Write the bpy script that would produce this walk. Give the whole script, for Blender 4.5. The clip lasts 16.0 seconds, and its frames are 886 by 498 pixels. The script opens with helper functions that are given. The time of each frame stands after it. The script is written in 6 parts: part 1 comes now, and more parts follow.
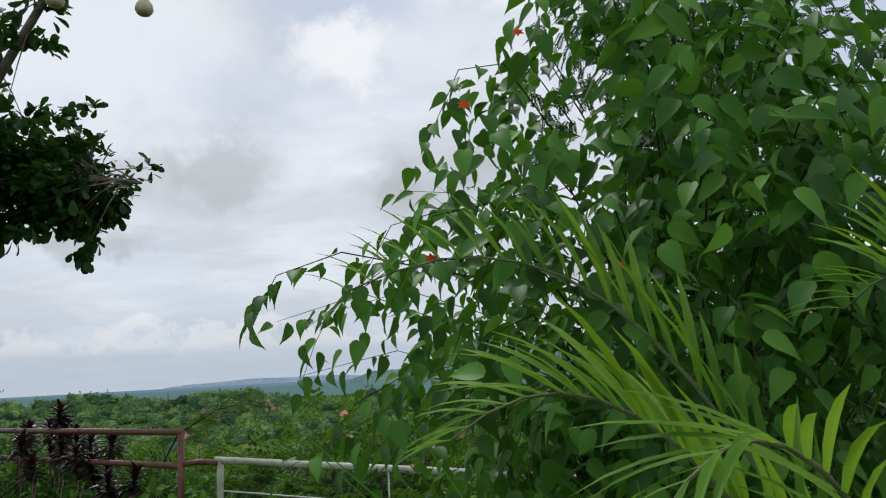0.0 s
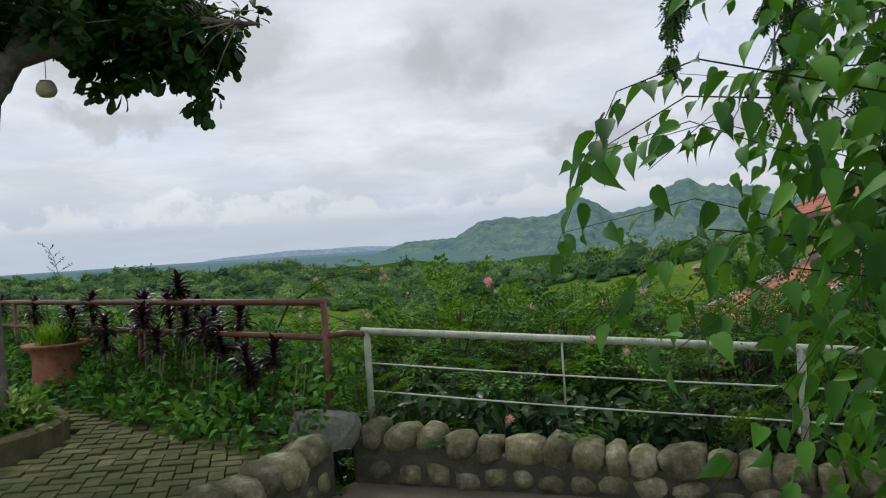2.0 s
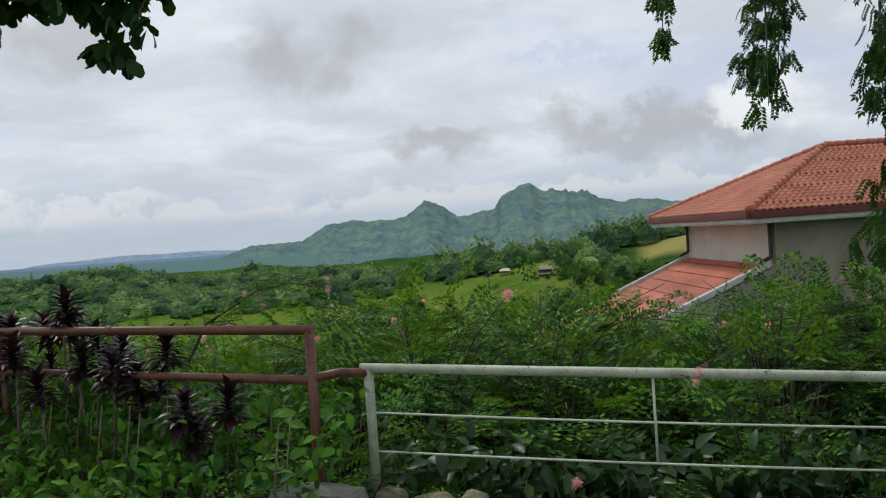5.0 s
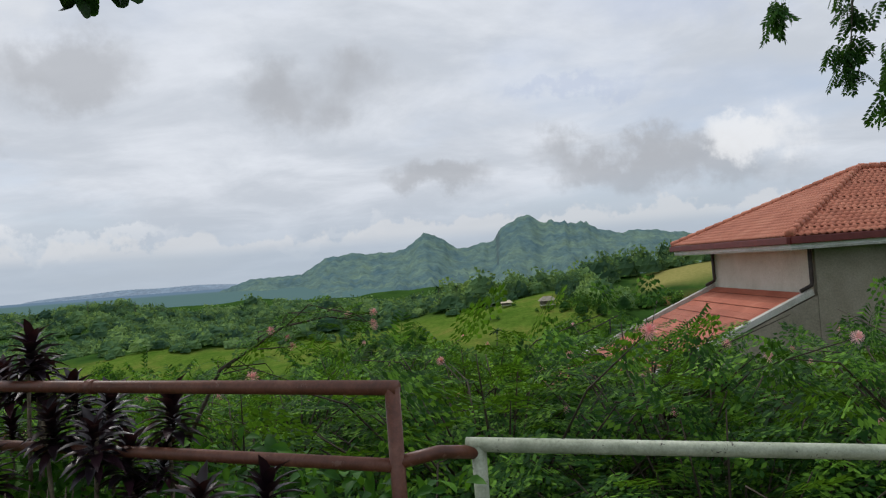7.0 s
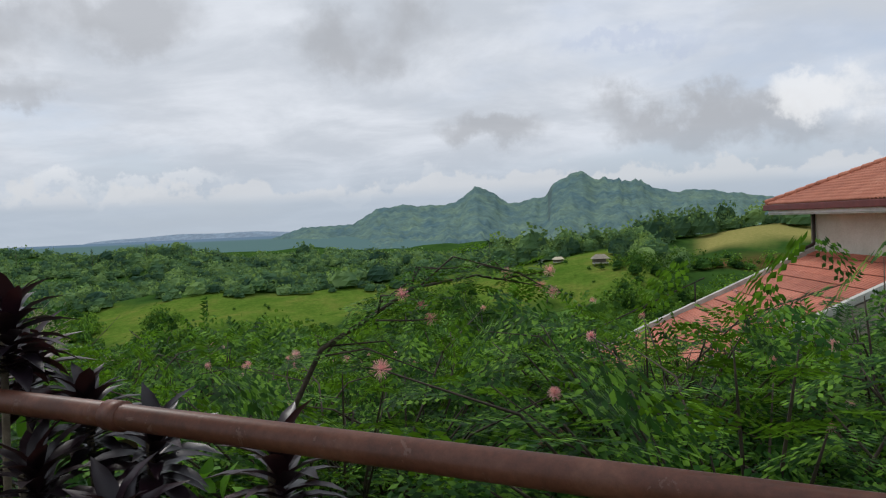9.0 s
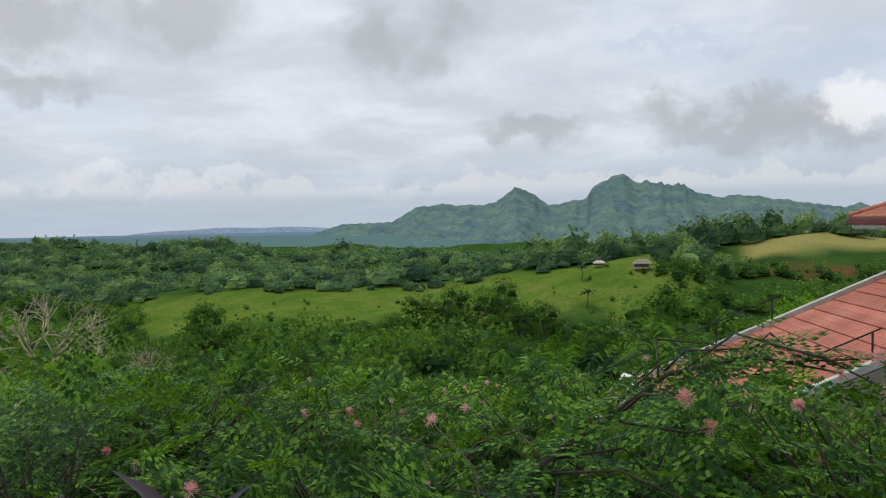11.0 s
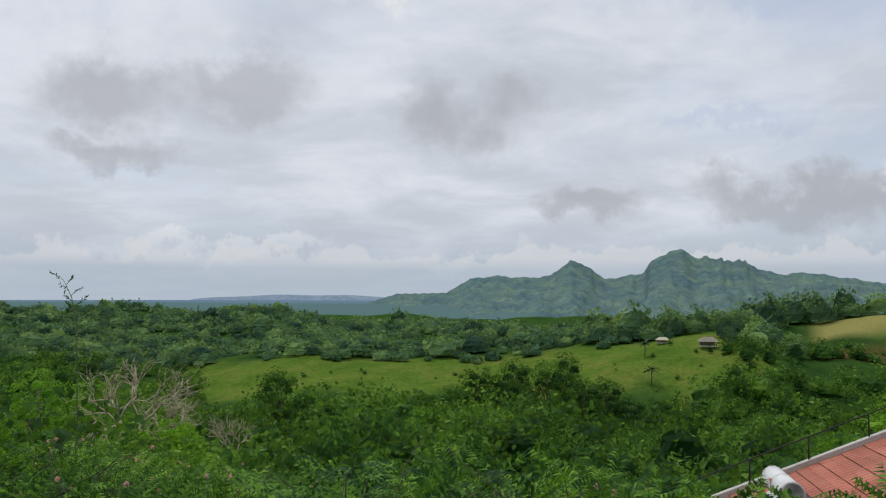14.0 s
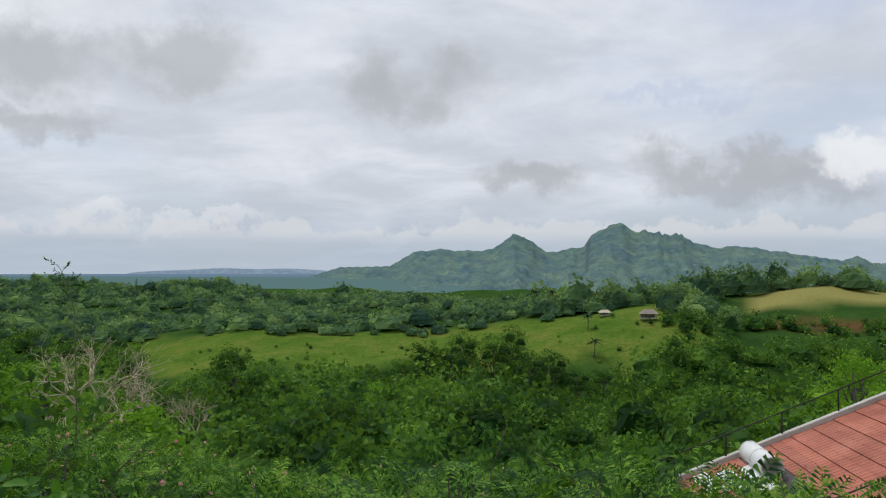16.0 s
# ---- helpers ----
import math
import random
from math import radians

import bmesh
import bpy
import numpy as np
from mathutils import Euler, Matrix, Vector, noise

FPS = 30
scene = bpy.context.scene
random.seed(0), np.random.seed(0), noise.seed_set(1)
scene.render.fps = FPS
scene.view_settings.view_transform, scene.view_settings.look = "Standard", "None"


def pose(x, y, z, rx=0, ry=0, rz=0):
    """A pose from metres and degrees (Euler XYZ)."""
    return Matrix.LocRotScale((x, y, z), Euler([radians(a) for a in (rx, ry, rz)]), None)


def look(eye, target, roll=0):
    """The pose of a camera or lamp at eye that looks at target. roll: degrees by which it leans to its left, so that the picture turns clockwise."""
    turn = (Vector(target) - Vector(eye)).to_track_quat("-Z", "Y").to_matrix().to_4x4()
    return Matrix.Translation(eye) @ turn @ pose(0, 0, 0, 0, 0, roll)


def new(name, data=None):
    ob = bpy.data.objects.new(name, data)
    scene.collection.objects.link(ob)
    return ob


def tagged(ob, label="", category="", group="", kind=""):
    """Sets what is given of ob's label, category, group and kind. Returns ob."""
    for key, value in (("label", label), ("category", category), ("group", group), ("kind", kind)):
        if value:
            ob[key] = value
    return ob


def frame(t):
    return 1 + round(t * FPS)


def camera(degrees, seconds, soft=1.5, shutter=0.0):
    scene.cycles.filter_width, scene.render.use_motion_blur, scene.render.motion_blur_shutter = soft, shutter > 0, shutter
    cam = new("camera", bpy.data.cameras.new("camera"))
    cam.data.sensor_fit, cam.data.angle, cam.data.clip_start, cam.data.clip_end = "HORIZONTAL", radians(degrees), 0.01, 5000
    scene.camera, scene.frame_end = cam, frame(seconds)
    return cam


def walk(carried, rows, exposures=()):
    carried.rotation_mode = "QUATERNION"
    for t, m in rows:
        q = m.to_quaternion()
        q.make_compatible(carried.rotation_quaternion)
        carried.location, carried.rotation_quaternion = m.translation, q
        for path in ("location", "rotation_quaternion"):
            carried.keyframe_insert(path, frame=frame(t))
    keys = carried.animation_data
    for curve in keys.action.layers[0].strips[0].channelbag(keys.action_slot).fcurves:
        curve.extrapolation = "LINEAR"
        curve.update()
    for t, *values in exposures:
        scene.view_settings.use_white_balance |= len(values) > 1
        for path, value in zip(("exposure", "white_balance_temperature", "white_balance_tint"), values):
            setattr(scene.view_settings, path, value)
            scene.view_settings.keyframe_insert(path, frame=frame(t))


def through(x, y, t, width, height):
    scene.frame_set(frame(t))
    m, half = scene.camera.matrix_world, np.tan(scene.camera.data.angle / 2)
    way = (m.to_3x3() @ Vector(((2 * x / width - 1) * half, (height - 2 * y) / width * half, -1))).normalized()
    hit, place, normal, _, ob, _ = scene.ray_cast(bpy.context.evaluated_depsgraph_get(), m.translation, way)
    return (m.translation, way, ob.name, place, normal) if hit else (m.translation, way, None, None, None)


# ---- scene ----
cam = camera(59.9, 16.0, soft=1.2)
PATH = [
    (0, (2.918, -1.107, 1.681), (2.669, 0.853, 1.988), -3.0),
    (0.2, (2.814, -1.07, 1.673), (2.54, 0.897, 1.913), -3.7),
    (0.5, (2.661, -1.014, 1.703), (2.339, 0.955, 1.838), -5.9),
    (1, (2.379, -0.831, 1.649), (1.965, 1.125, 1.686), -4.7),
    (1.5, (2.065, -0.724, 1.643), (1.698, 1.241, 1.62), -3.3),
    (2, (1.861, -0.55, 1.679), (1.51, 1.418, 1.658), -3.7),
    (2.5, (1.608, -0.348, 1.665), (1.272, 1.623, 1.678), -4.3),
    (3, (1.4, -0.097, 1.686), (1.224, 1.895, 1.662), -4.6),
    (3.5, (1.21, 0.131, 1.711), (1.209, 2.13, 1.649), -4.3),
    (4, (1.029, 0.386, 1.719), (1.046, 2.386, 1.671), -3.3),
    (4.2, (0.944, 0.487, 1.733), (0.949, 2.487, 1.689), -3.2),
    (6.5, (0.231, 1.764, 1.712), (0.368, 3.759, 1.715), -5.8),
    (7, (0.142, 2.21, 1.683), (0.191, 4.209, 1.728), -4.3),
    (7.5, (0.023, 2.617, 1.67), (0.174, 4.611, 1.675), -2.9),
    (8, (-0.105, 2.995, 1.621), (-0.057, 4.994, 1.637), -1.2),
    (8.5, (-0.272, 3.505, 1.582), (-0.338, 5.504, 1.561), -1.3),
    (8.7, (-0.386, 3.693, 1.603), (-0.463, 5.691, 1.535), -2.2),
    (11, (-1.31, 4.962, 1.845), (-1.496, 6.952, 1.779), -1.1),
    (11.5, (-1.565, 4.878, 1.881), (-1.864, 6.855, 1.825), 0.1),
    (12, (-1.879, 4.904, 1.933), (-2.202, 6.877, 1.908), 0.4),
    (12.5, (-2.253, 5.199, 2.001), (-2.688, 7.15, 2.039), 0.4),
    (13, (-2.568, 5.447, 2.032), (-3.063, 7.384, 2.098), 1.2),
    (13.5, (-3.04, 5.559, 1.988), (-3.386, 7.525, 2.101), 1.1),
    (14, (-3.464, 5.651, 1.944), (-3.787, 7.621, 2.064), 0.2),
    (14.5, (-3.824, 5.673, 1.969), (-4.198, 7.636, 2.04), -0.7),
    (15, (-4.077, 5.681, 2.067), (-4.381, 7.658, 2.085), -1.2),
    (15.5, (-4.294, 5.679, 2.157), (-4.524, 7.665, 2.165), -0.9),
    (16, (-4.716, 5.596, 2.175), (-4.893, 7.588, 2.226), 0.1),
]
walk(cam, [(t, look(eye, target, roll)) for t, eye, target, roll in PATH], exposures=[(0.0, 0.06), (1.5, 0.06), (2.0, 0.10), (2.5, 0.04), (3.0, 0.06), (4.0, 0.04), (6.5, 0.0), (7.0, -0.05), (8.5, -0.05), (11.0, 0.03), (12.5, 0.0), (13.5, -0.10), (14.5, -0.10), (15.5, 0.0), (16.0, -0.03)])

# ---- world, sun ----
SUN_EL, SUN_AZ = 58, -35          # degrees; azimuth from +y towards +x
world = bpy.data.worlds.new("world")
scene.world = world
world.use_nodes = True
WN, WL = world.node_tree.nodes, world.node_tree.links
WN.clear()


def wnode(kind, **kw):
    n = WN.new(kind)
    for k, v in kw.items():
        n.inputs[k if not k.startswith("i") or not k[1:].isdigit() else int(k[1:])].default_value = v
    return n


def wmath(op, a, b=0.0, clamp=False):
    n = WN.new("ShaderNodeMath")
    n.operation, n.use_clamp = op, clamp
    for i, v in enumerate((a, b)):
        if isinstance(v, (int, float)):
            n.inputs[i].default_value = v
        else:
            WL.new(v, n.inputs[i])
    return n.outputs[0]


def wmix(fac, a, b):
    n = WN.new("ShaderNodeMix")
    n.data_type = "RGBA"
    for i, v in ((0, fac), (6, a), (7, b)):
        if isinstance(v, (int, float)):
            n.inputs[i].default_value = v
        elif isinstance(v, tuple):
            n.inputs[i].default_value = (*v, 1)
        else:
            WL.new(v, n.inputs[i])
    return n.outputs[2]


def wstep(v, lo, hi):
    n = WN.new("ShaderNodeMapRange")
    n.interpolation_type = "SMOOTHSTEP"
    n.inputs[1].default_value, n.inputs[2].default_value = lo, hi
    WL.new(v, n.inputs[0])
    return n.outputs[0]


def sky_world():
    """A cloudy sky: clear sky behind, layers of grey and white cloud on it."""
    sky = WN.new("ShaderNodeTexSky")
    sky.sky_type, sky.sun_disc = "NISHITA", False
    sky.sun_elevation, sky.sun_rotation = radians(SUN_EL), radians(SUN_AZ)
    clear = WN.new("ShaderNodeVectorMath")
    clear.operation = "SCALE"
    WL.new(sky.outputs[0], clear.inputs[0])
    clear.inputs[3].default_value = 0.11
    co = WN.new("ShaderNodeTexCoord").outputs["Generated"]
    sep = WN.new("ShaderNodeSeparateXYZ")
    WL.new(co, sep.inputs[0])
    # cloud layer coordinates: the layer's plane seen in perspective
    h = wmath("ADD", wmath("ABSOLUTE", sep.outputs[2]), 0.16)
    com = WN.new("ShaderNodeCombineXYZ")
    WL.new(wmath("DIVIDE", sep.outputs[0], h), com.inputs[0])
    WL.new(wmath("DIVIDE", sep.outputs[1], h), com.inputs[1])

    def noise_of(vec, scale, detail, rough, offset, distortion=0.0):
        m = WN.new("ShaderNodeMapping")
        m.inputs[1].default_value = offset
        WL.new(vec, m.inputs[0])
        n = wnode("ShaderNodeTexNoise", Scale=scale, Detail=detail, Roughness=rough, Distortion=distortion)
        WL.new(m.outputs[0], n.inputs["Vector"])
        return n.outputs[0]

    big = noise_of(com.outputs[0], 0.55, 5, 0.55, (3.1, 1.7, 0))
    fine = noise_of(com.outputs[0], 1.5, 6, 0.6, (7.2, 0.4, 0), 0.3)
    cover = wstep(big, 0.28, 0.52)
    white = wmix(wstep(fine, 0.35, 0.72), (0.585, 0.63, 0.70), (0.775, 0.815, 0.885))
    col = wmix(cover, wmix(0.6, clear.outputs[0], (0.60, 0.66, 0.80)), white)
    # grey undersides
    warp = wnode("ShaderNodeTexNoise", Scale=6.0, Detail=7.0, Roughness=0.62)
    WL.new(co, warp.inputs["Vector"])
    off = WN.new("ShaderNodeVectorMath")
    off.operation = "SUBTRACT"
    WL.new(warp.outputs["Color"], off.inputs[0])
    off.inputs[1].default_value = (0.5, 0.5, 0.5)
    offs = WN.new("ShaderNodeVectorMath")
    offs.operation = "SCALE"
    offs.inputs[3].default_value = 0.22
    WL.new(off.outputs[0], offs.inputs[0])
    bent = WN.new("ShaderNodeVectorMath")
    WL.new(co, bent.inputs[0])
    WL.new(offs.outputs[0], bent.inputs[1])

    def cloud(u, v, wide, high, soft=0.75):
        """A mask round the direction (u, 1, v), that wide and high."""
        c = Vector((u, 1, v)).normalized()
        d = WN.new("ShaderNodeVectorMath")
        d.operation = "SUBTRACT"
        WL.new(bent.outputs[0], d.inputs[0])
        d.inputs[1].default_value = c
        s = WN.new("ShaderNodeVectorMath")
        s.operation = "MULTIPLY"
        WL.new(d.outputs[0], s.inputs[0])
        s.inputs[1].default_value = (1 / wide, 1 / wide, 1 / high)
        ln = WN.new("ShaderNodeVectorMath")
        ln.operation = "LENGTH"
        WL.new(s.outputs[0], ln.inputs[0])
        m = WN.new("ShaderNodeMapRange")
        m.interpolation_type = "SMOOTHSTEP"
        m.inputs[1].default_value, m.inputs[2].default_value = 1.0 + soft * 0.4, 1.0 - soft
        WL.new(ln.outputs[1], m.inputs[0])
        return m.outputs[0]

    ragged = wstep(noise_of(co, 9.0, 5, 0.52, (1.3, 0.4, 2.2)), 0.20, 0.50)
    for u, v, w, hh, f, tone in GREYS:
        col = wmix(wmath("MULTIPLY", wmath("MULTIPLY", cloud(u, v, w, hh, 0.6), f), ragged), col, (tone, tone * 1.04, tone * 1.12))
    for u, v, w, hh, f in BLUES:
        col = wmix(wmath("MULTIPLY", cloud(u, v, w, hh), f), col, (0.50, 0.575, 0.74))
    for u, v, w, hh, f in WHITES:
        col = wmix(wmath("MULTIPLY", cloud(u, v, w, hh, 0.5), f), col, (0.90, 0.91, 0.93))
    # the far air over the sea
    low = wstep(sep.outputs[2], 0.125, 0.012)
    col = wmix(wmath("MULTIPLY", low, 0.80), col, (0.43, 0.505, 0.60))
    # a row of white heads with flat bases, low in the sky
    puff = noise_of(co, 19.0, 6, 0.58, (0.3, 0, 0.2))
    over = wmath("SUBTRACT", wmath("ADD", 0.004, wmath("MULTIPLY", puff, 0.11)), sep.outputs[2])
    row = wmath("MULTIPLY", wstep(over, -0.002, 0.007), wstep(sep.outputs[2], 0.030, 0.050))
    col = wmix(wmath("MULTIPLY", row, 0.6), col, (0.71, 0.725, 0.75))
    bg = wnode("ShaderNodeBackground", Strength=SKY)
    WL.new(col, bg.inputs[0])
    out = WN.new("ShaderNodeOutputWorld")
    WL.new(bg.outputs[0], out.inputs[0])


SKY = 1.0
GREYS = [(-0.13, 0.255, 0.10, 0.055, 0.75, 0.42), (0.02, 0.112, 0.07, 0.026, 0.7, 0.42), (0.25, 0.115, 0.11, 0.030, 0.75, 0.42), (0.40, 0.115, 0.08, 0.030, 0.7, 0.42),
         (-0.44, 0.30, 0.10, 0.05, 0.7, 0.44), (-0.62, 0.30, 0.10, 0.05, 0.75, 0.44), (-0.64, 0.21, 0.07, 0.022, 0.7, 0.44)]
WHITES = [(-0.75, 0.56, 0.26, 0.13, 0.6), (-0.24, 0.45, 0.08, 0.045, 0.75), (0.43, 0.150, 0.07, 0.028, 0.75), (-0.60, 0.070, 0.10, 0.014, 0.75), (-0.42, 0.068, 0.10, 0.011, 0.65), (-0.12, 0.062, 0.10, 0.008, 0.4), (-0.02, 0.52, 0.10, 0.04, 0.5)]
BLUES = [(0.22, 0.41, 0.20, 0.035, 0.7), (-0.22, 0.54, 0.16, 0.05, 0.6), (0.52, 0.40, 0.30, 0.09, 0.75), (0.21, 0.205, 0.09, 0.012, 0.5), (0.15, 0.62, 0.20, 0.10, 0.5)]
sky_world()
sun = new("sun", bpy.data.lights.new("sun", "SUN"))
sun.data.energy, sun.data.angle, sun.data.color = 1.5, radians(14), (1, 0.97, 0.92)
sun.matrix_world = look((0, 0, 60), (-60 * math.sin(radians(SUN_AZ)) / math.tan(radians(SUN_EL)),
                                     -60 * math.cos(radians(SUN_AZ)) / math.tan(radians(SUN_EL)), 0))


# ---- materials ----
def ramp(nt, fac, stops):
    r = nt.nodes.new("ShaderNodeValToRGB")
    e = r.color_ramp.elements
    while len(e) < len(stops):
        e.new(0.5)
    for el, (p, c) in zip(e, stops):
        el.position, el.color = p, (*c, 1)
    nt.links.new(fac, r.inputs[0])
    return r.outputs[0]


def mixc(nt, fac, a, b, blend="MIX"):
    n = nt.nodes.new("ShaderNodeMix")
    n.data_type, n.blend_type = "RGBA", blend
    for i, v in ((0, fac), (6, a), (7, b)):
        if isinstance(v, (int, float)):
            n.inputs[i].default_value = v
        elif isinstance(v, tuple):
            n.inputs[i].default_value = (*v, 1)
        else:
            nt.links.new(v, n.inputs[i])
    return n.outputs[2]


def noise_tex(nt, scale, detail=4, rough=0.6, vec=None, distortion=0.0):
    n = nt.nodes.new("ShaderNodeTexNoise")
    for k, v in (("Scale", scale), ("Detail", detail), ("Roughness", rough), ("Distortion", distortion)):
        n.inputs[k].default_value = v
    if vec is None:
        vec = nt.nodes.new("ShaderNodeNewGeometry").outputs["Position"]
    nt.links.new(vec, n.inputs["Vector"])
    return n.outputs[0]


def shell(name, rough=0.7, metal=0.0, spec=0.5):
    m = bpy.data.materials.new(name)
    m.use_nodes = True
    b = m.node_tree.nodes["Principled BSDF"]
    b.inputs["Roughness"].default_value, b.inputs["Metallic"].default_value = rough, metal
    b.inputs["Specular IOR Level"].default_value = spec
    return m, m.node_tree, b


def bump(nt, b, height, strength=0.4, dist=0.01):
    n = nt.nodes.new("ShaderNodeBump")
    n.inputs["Strength"].default_value, n.inputs["Distance"].default_value = strength, dist
    nt.links.new(height, n.inputs["Height"])
    nt.links.new(n.outputs[0], b.inputs["Normal"])


def surface(name, a, b_, c, scale=6.0, fine=60.0, rough=0.75, depth=0.004, metal=0.0, spread=0.0, spec=0.5, chips=None):
    """A worn surface: three colours in patches, fine grain, bump; spread varies piece from piece."""
    m, nt, b = shell(name, rough, metal, spec)
    col = ramp(nt, noise_tex(nt, scale, 6, 0.65), [(0.3, a), (0.52, b_), (0.72, c)])
    g = noise_tex(nt, fine, 4, 0.7)
    col = mixc(nt, 0.35, col, ramp(nt, g, [(0.3, (0.25,) * 3), (0.7, (0.9,) * 3)]), "OVERLAY")
    if spread:
        r = nt.nodes.new("ShaderNodeObjectInfo").outputs["Random"]
        col = mixc(nt, spread, col, ramp(nt, r, [(0, (0.15,) * 3), (1, (0.85,) * 3)]), "OVERLAY")
    if chips:
        k = ramp(nt, noise_tex(nt, 22, 5, 0.7, distortion=0.6), [(0.615, (0, 0, 0)), (0.635, (1, 1, 1))])
        col = mixc(nt, k, col, chips)
    nt.links.new(col, b.inputs["Base Color"])
    bump(nt, b, g, 0.5, depth)
    return m


def leaf_mat(name, dark, mid, light, patch=0.25, rough=0.55, through=0.28, spec=0.16, single=0.45, kinds=0.0):
    """Leaves: each its own shade, in drifts of lighter and darker growth, with light coming through.
    kinds: how far the trees of a wood differ, by their kind and painted inner shade, in colour."""
    m, nt, b = shell(name, rough, 0.0, spec)
    r = nt.nodes.new("ShaderNodeNewGeometry").outputs["Random Per Island"]
    n = noise_tex(nt, patch, 3, 0.6)
    f = nt.nodes.new("ShaderNodeMath")
    f.operation = "MULTIPLY_ADD"
    f.inputs[1].default_value, f.inputs[2].default_value = single, -0.3 - single / 2
    nt.links.new(r, f.inputs[0])
    f2 = nt.nodes.new("ShaderNodeMath")
    f2.operation = "MULTIPLY_ADD"
    f2.inputs[1].default_value = 1.6
    nt.links.new(n, f2.inputs[0])
    nt.links.new(f.outputs[0], f2.inputs[2])
    fac = f2.outputs[0]
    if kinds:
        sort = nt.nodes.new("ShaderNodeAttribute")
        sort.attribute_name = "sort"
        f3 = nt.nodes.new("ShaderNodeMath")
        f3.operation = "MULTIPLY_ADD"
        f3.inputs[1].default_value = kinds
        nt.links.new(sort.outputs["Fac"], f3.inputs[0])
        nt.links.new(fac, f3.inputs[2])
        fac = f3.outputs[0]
    col = ramp(nt, fac, [(0.1, dark), (0.5, mid), (0.95, light)])
    own = nt.nodes.new("ShaderNodeObjectInfo").outputs["Random"]
    col = mixc(nt, 0.4, col, ramp(nt, own, [(0, (0.38, 0.42, 0.5)), (0.5, (0.5, 0.5, 0.5)), (1, (0.64, 0.58, 0.4))]), "OVERLAY")
    nt.links.new(col, b.inputs["Base Color"])
    tr = nt.nodes.new("ShaderNodeBsdfTranslucent")
    nt.links.new(mixc(nt, 0.5, col, (light[0] * 1.3, light[1] * 1.3, light[2] * 0.5)), tr.inputs[0])
    mx = nt.nodes.new("ShaderNodeMixShader")
    mx.inputs[0].default_value = through
    nt.links.new(b.outputs[0], mx.inputs[1])
    nt.links.new(tr.outputs[0], mx.inputs[2])
    nt.links.new(mx.outputs[0], nt.nodes["Material Output"].inputs[0])
    return m


M_STONE = surface("river stone", (0.06, 0.068, 0.028), (0.165, 0.155, 0.09), (0.34, 0.32, 0.235), 9, 55, 0.9, 0.012, spread=0.5, spec=0.15)
M_ROCK = surface("grey boulder", (0.11, 0.12, 0.09), (0.22, 0.225, 0.185), (0.34, 0.34, 0.29), 5, 50, 0.85, 0.008, spec=0.15)
M_MORTAR = surface("dark mossy mortar", (0.04, 0.045, 0.03), (0.07, 0.07, 0.05), (0.11, 0.11, 0.08), 7, 60, 0.95, 0.006, spec=0.15)
M_CONCRETE = surface("old concrete floor", (0.095, 0.085, 0.055), (0.15, 0.13, 0.09), (0.20, 0.175, 0.125), 1.6, 45, 0.8, 0.003, spec=0.15)
M_CURB = surface("mossy concrete curb", (0.05, 0.055, 0.022), (0.09, 0.085, 0.042), (0.14, 0.125, 0.07), 4, 50, 0.9, 0.004, spec=0.15)
M_BRICK = surface("grey paving brick", (0.048, 0.060, 0.021), (0.088, 0.092, 0.040), (0.15, 0.14, 0.07), 3, 70, 0.9, 0.006, spread=0.3, spec=0.15)
M_JOINT = surface("earthy joint", (0.048, 0.06, 0.02), (0.082, 0.092, 0.034), (0.12, 0.125, 0.05), 8, 60, 1.0, 0.004, spec=0.15)
M_WHITE = surface("chipped pale green paint", (0.23, 0.265, 0.18), (0.37, 0.41, 0.305), (0.46, 0.495, 0.385), 9, 80, 0.5, 0.001, chips=(0.045, 0.04, 0.032))
M_WIRE = surface("painted wire", (0.38, 0.42, 0.33), (0.5, 0.54, 0.45), (0.6, 0.63, 0.54), 9, 80, 0.5, 0.001)
M_RED = surface("red oxide pipe paint", (0.065, 0.022, 0.012), (0.125, 0.043, 0.024), (0.19, 0.082, 0.05), 7, 70, 0.45, 0.001, chips=(0.17, 0.085, 0.06))
M_TERRA = surface("terracotta", (0.16, 0.06, 0.032), (0.26, 0.105, 0.056), (0.34, 0.165, 0.10), 6, 60, 0.8, 0.003)
M_TILE = surface("clay roof tile", (0.34, 0.105, 0.06), (0.45, 0.155, 0.09), (0.52, 0.21, 0.13), 1.2, 30, 0.75, 0.004, spread=0.10)
M_SHEET = surface("faded red roof sheet", (0.3, 0.078, 0.042), (0.42, 0.125, 0.072), (0.5, 0.185, 0.115), 0.9, 25, 0.7, 0.002, spread=0.18)
M_FASCIA = surface("dark red gutter paint", (0.09, 0.012, 0.011), (0.13, 0.018, 0.016), (0.17, 0.03, 0.025), 3, 40, 0.5, 0.001)
M_CREAM = surface("cream wall paint", (0.50, 0.46, 0.38), (0.62, 0.57, 0.48), (0.68, 0.63, 0.55), 0.8, 25, 0.85, 0.002)
M_GREYWALL = surface("bare grey render", (0.19, 0.17, 0.125), (0.275, 0.245, 0.19), (0.34, 0.305, 0.24), 0.7, 20, 0.9, 0.004)
M_CAP = surface("pale concrete coping", (0.36, 0.35, 0.31), (0.48, 0.47, 0.43), (0.55, 0.54, 0.50), 2, 30, 0.85, 0.003)
M_IRON = surface("dark iron", (0.015, 0.014, 0.013), (0.025, 0.022, 0.02), (0.05, 0.035, 0.028), 9, 60, 0.6, 0.001, metal=0.3)
M_PIPE = surface("dark brown downpipe", (0.02, 0.012, 0.01), (0.035, 0.02, 0.017), (0.05, 0.03, 0.025), 4, 40, 0.5, 0.001)
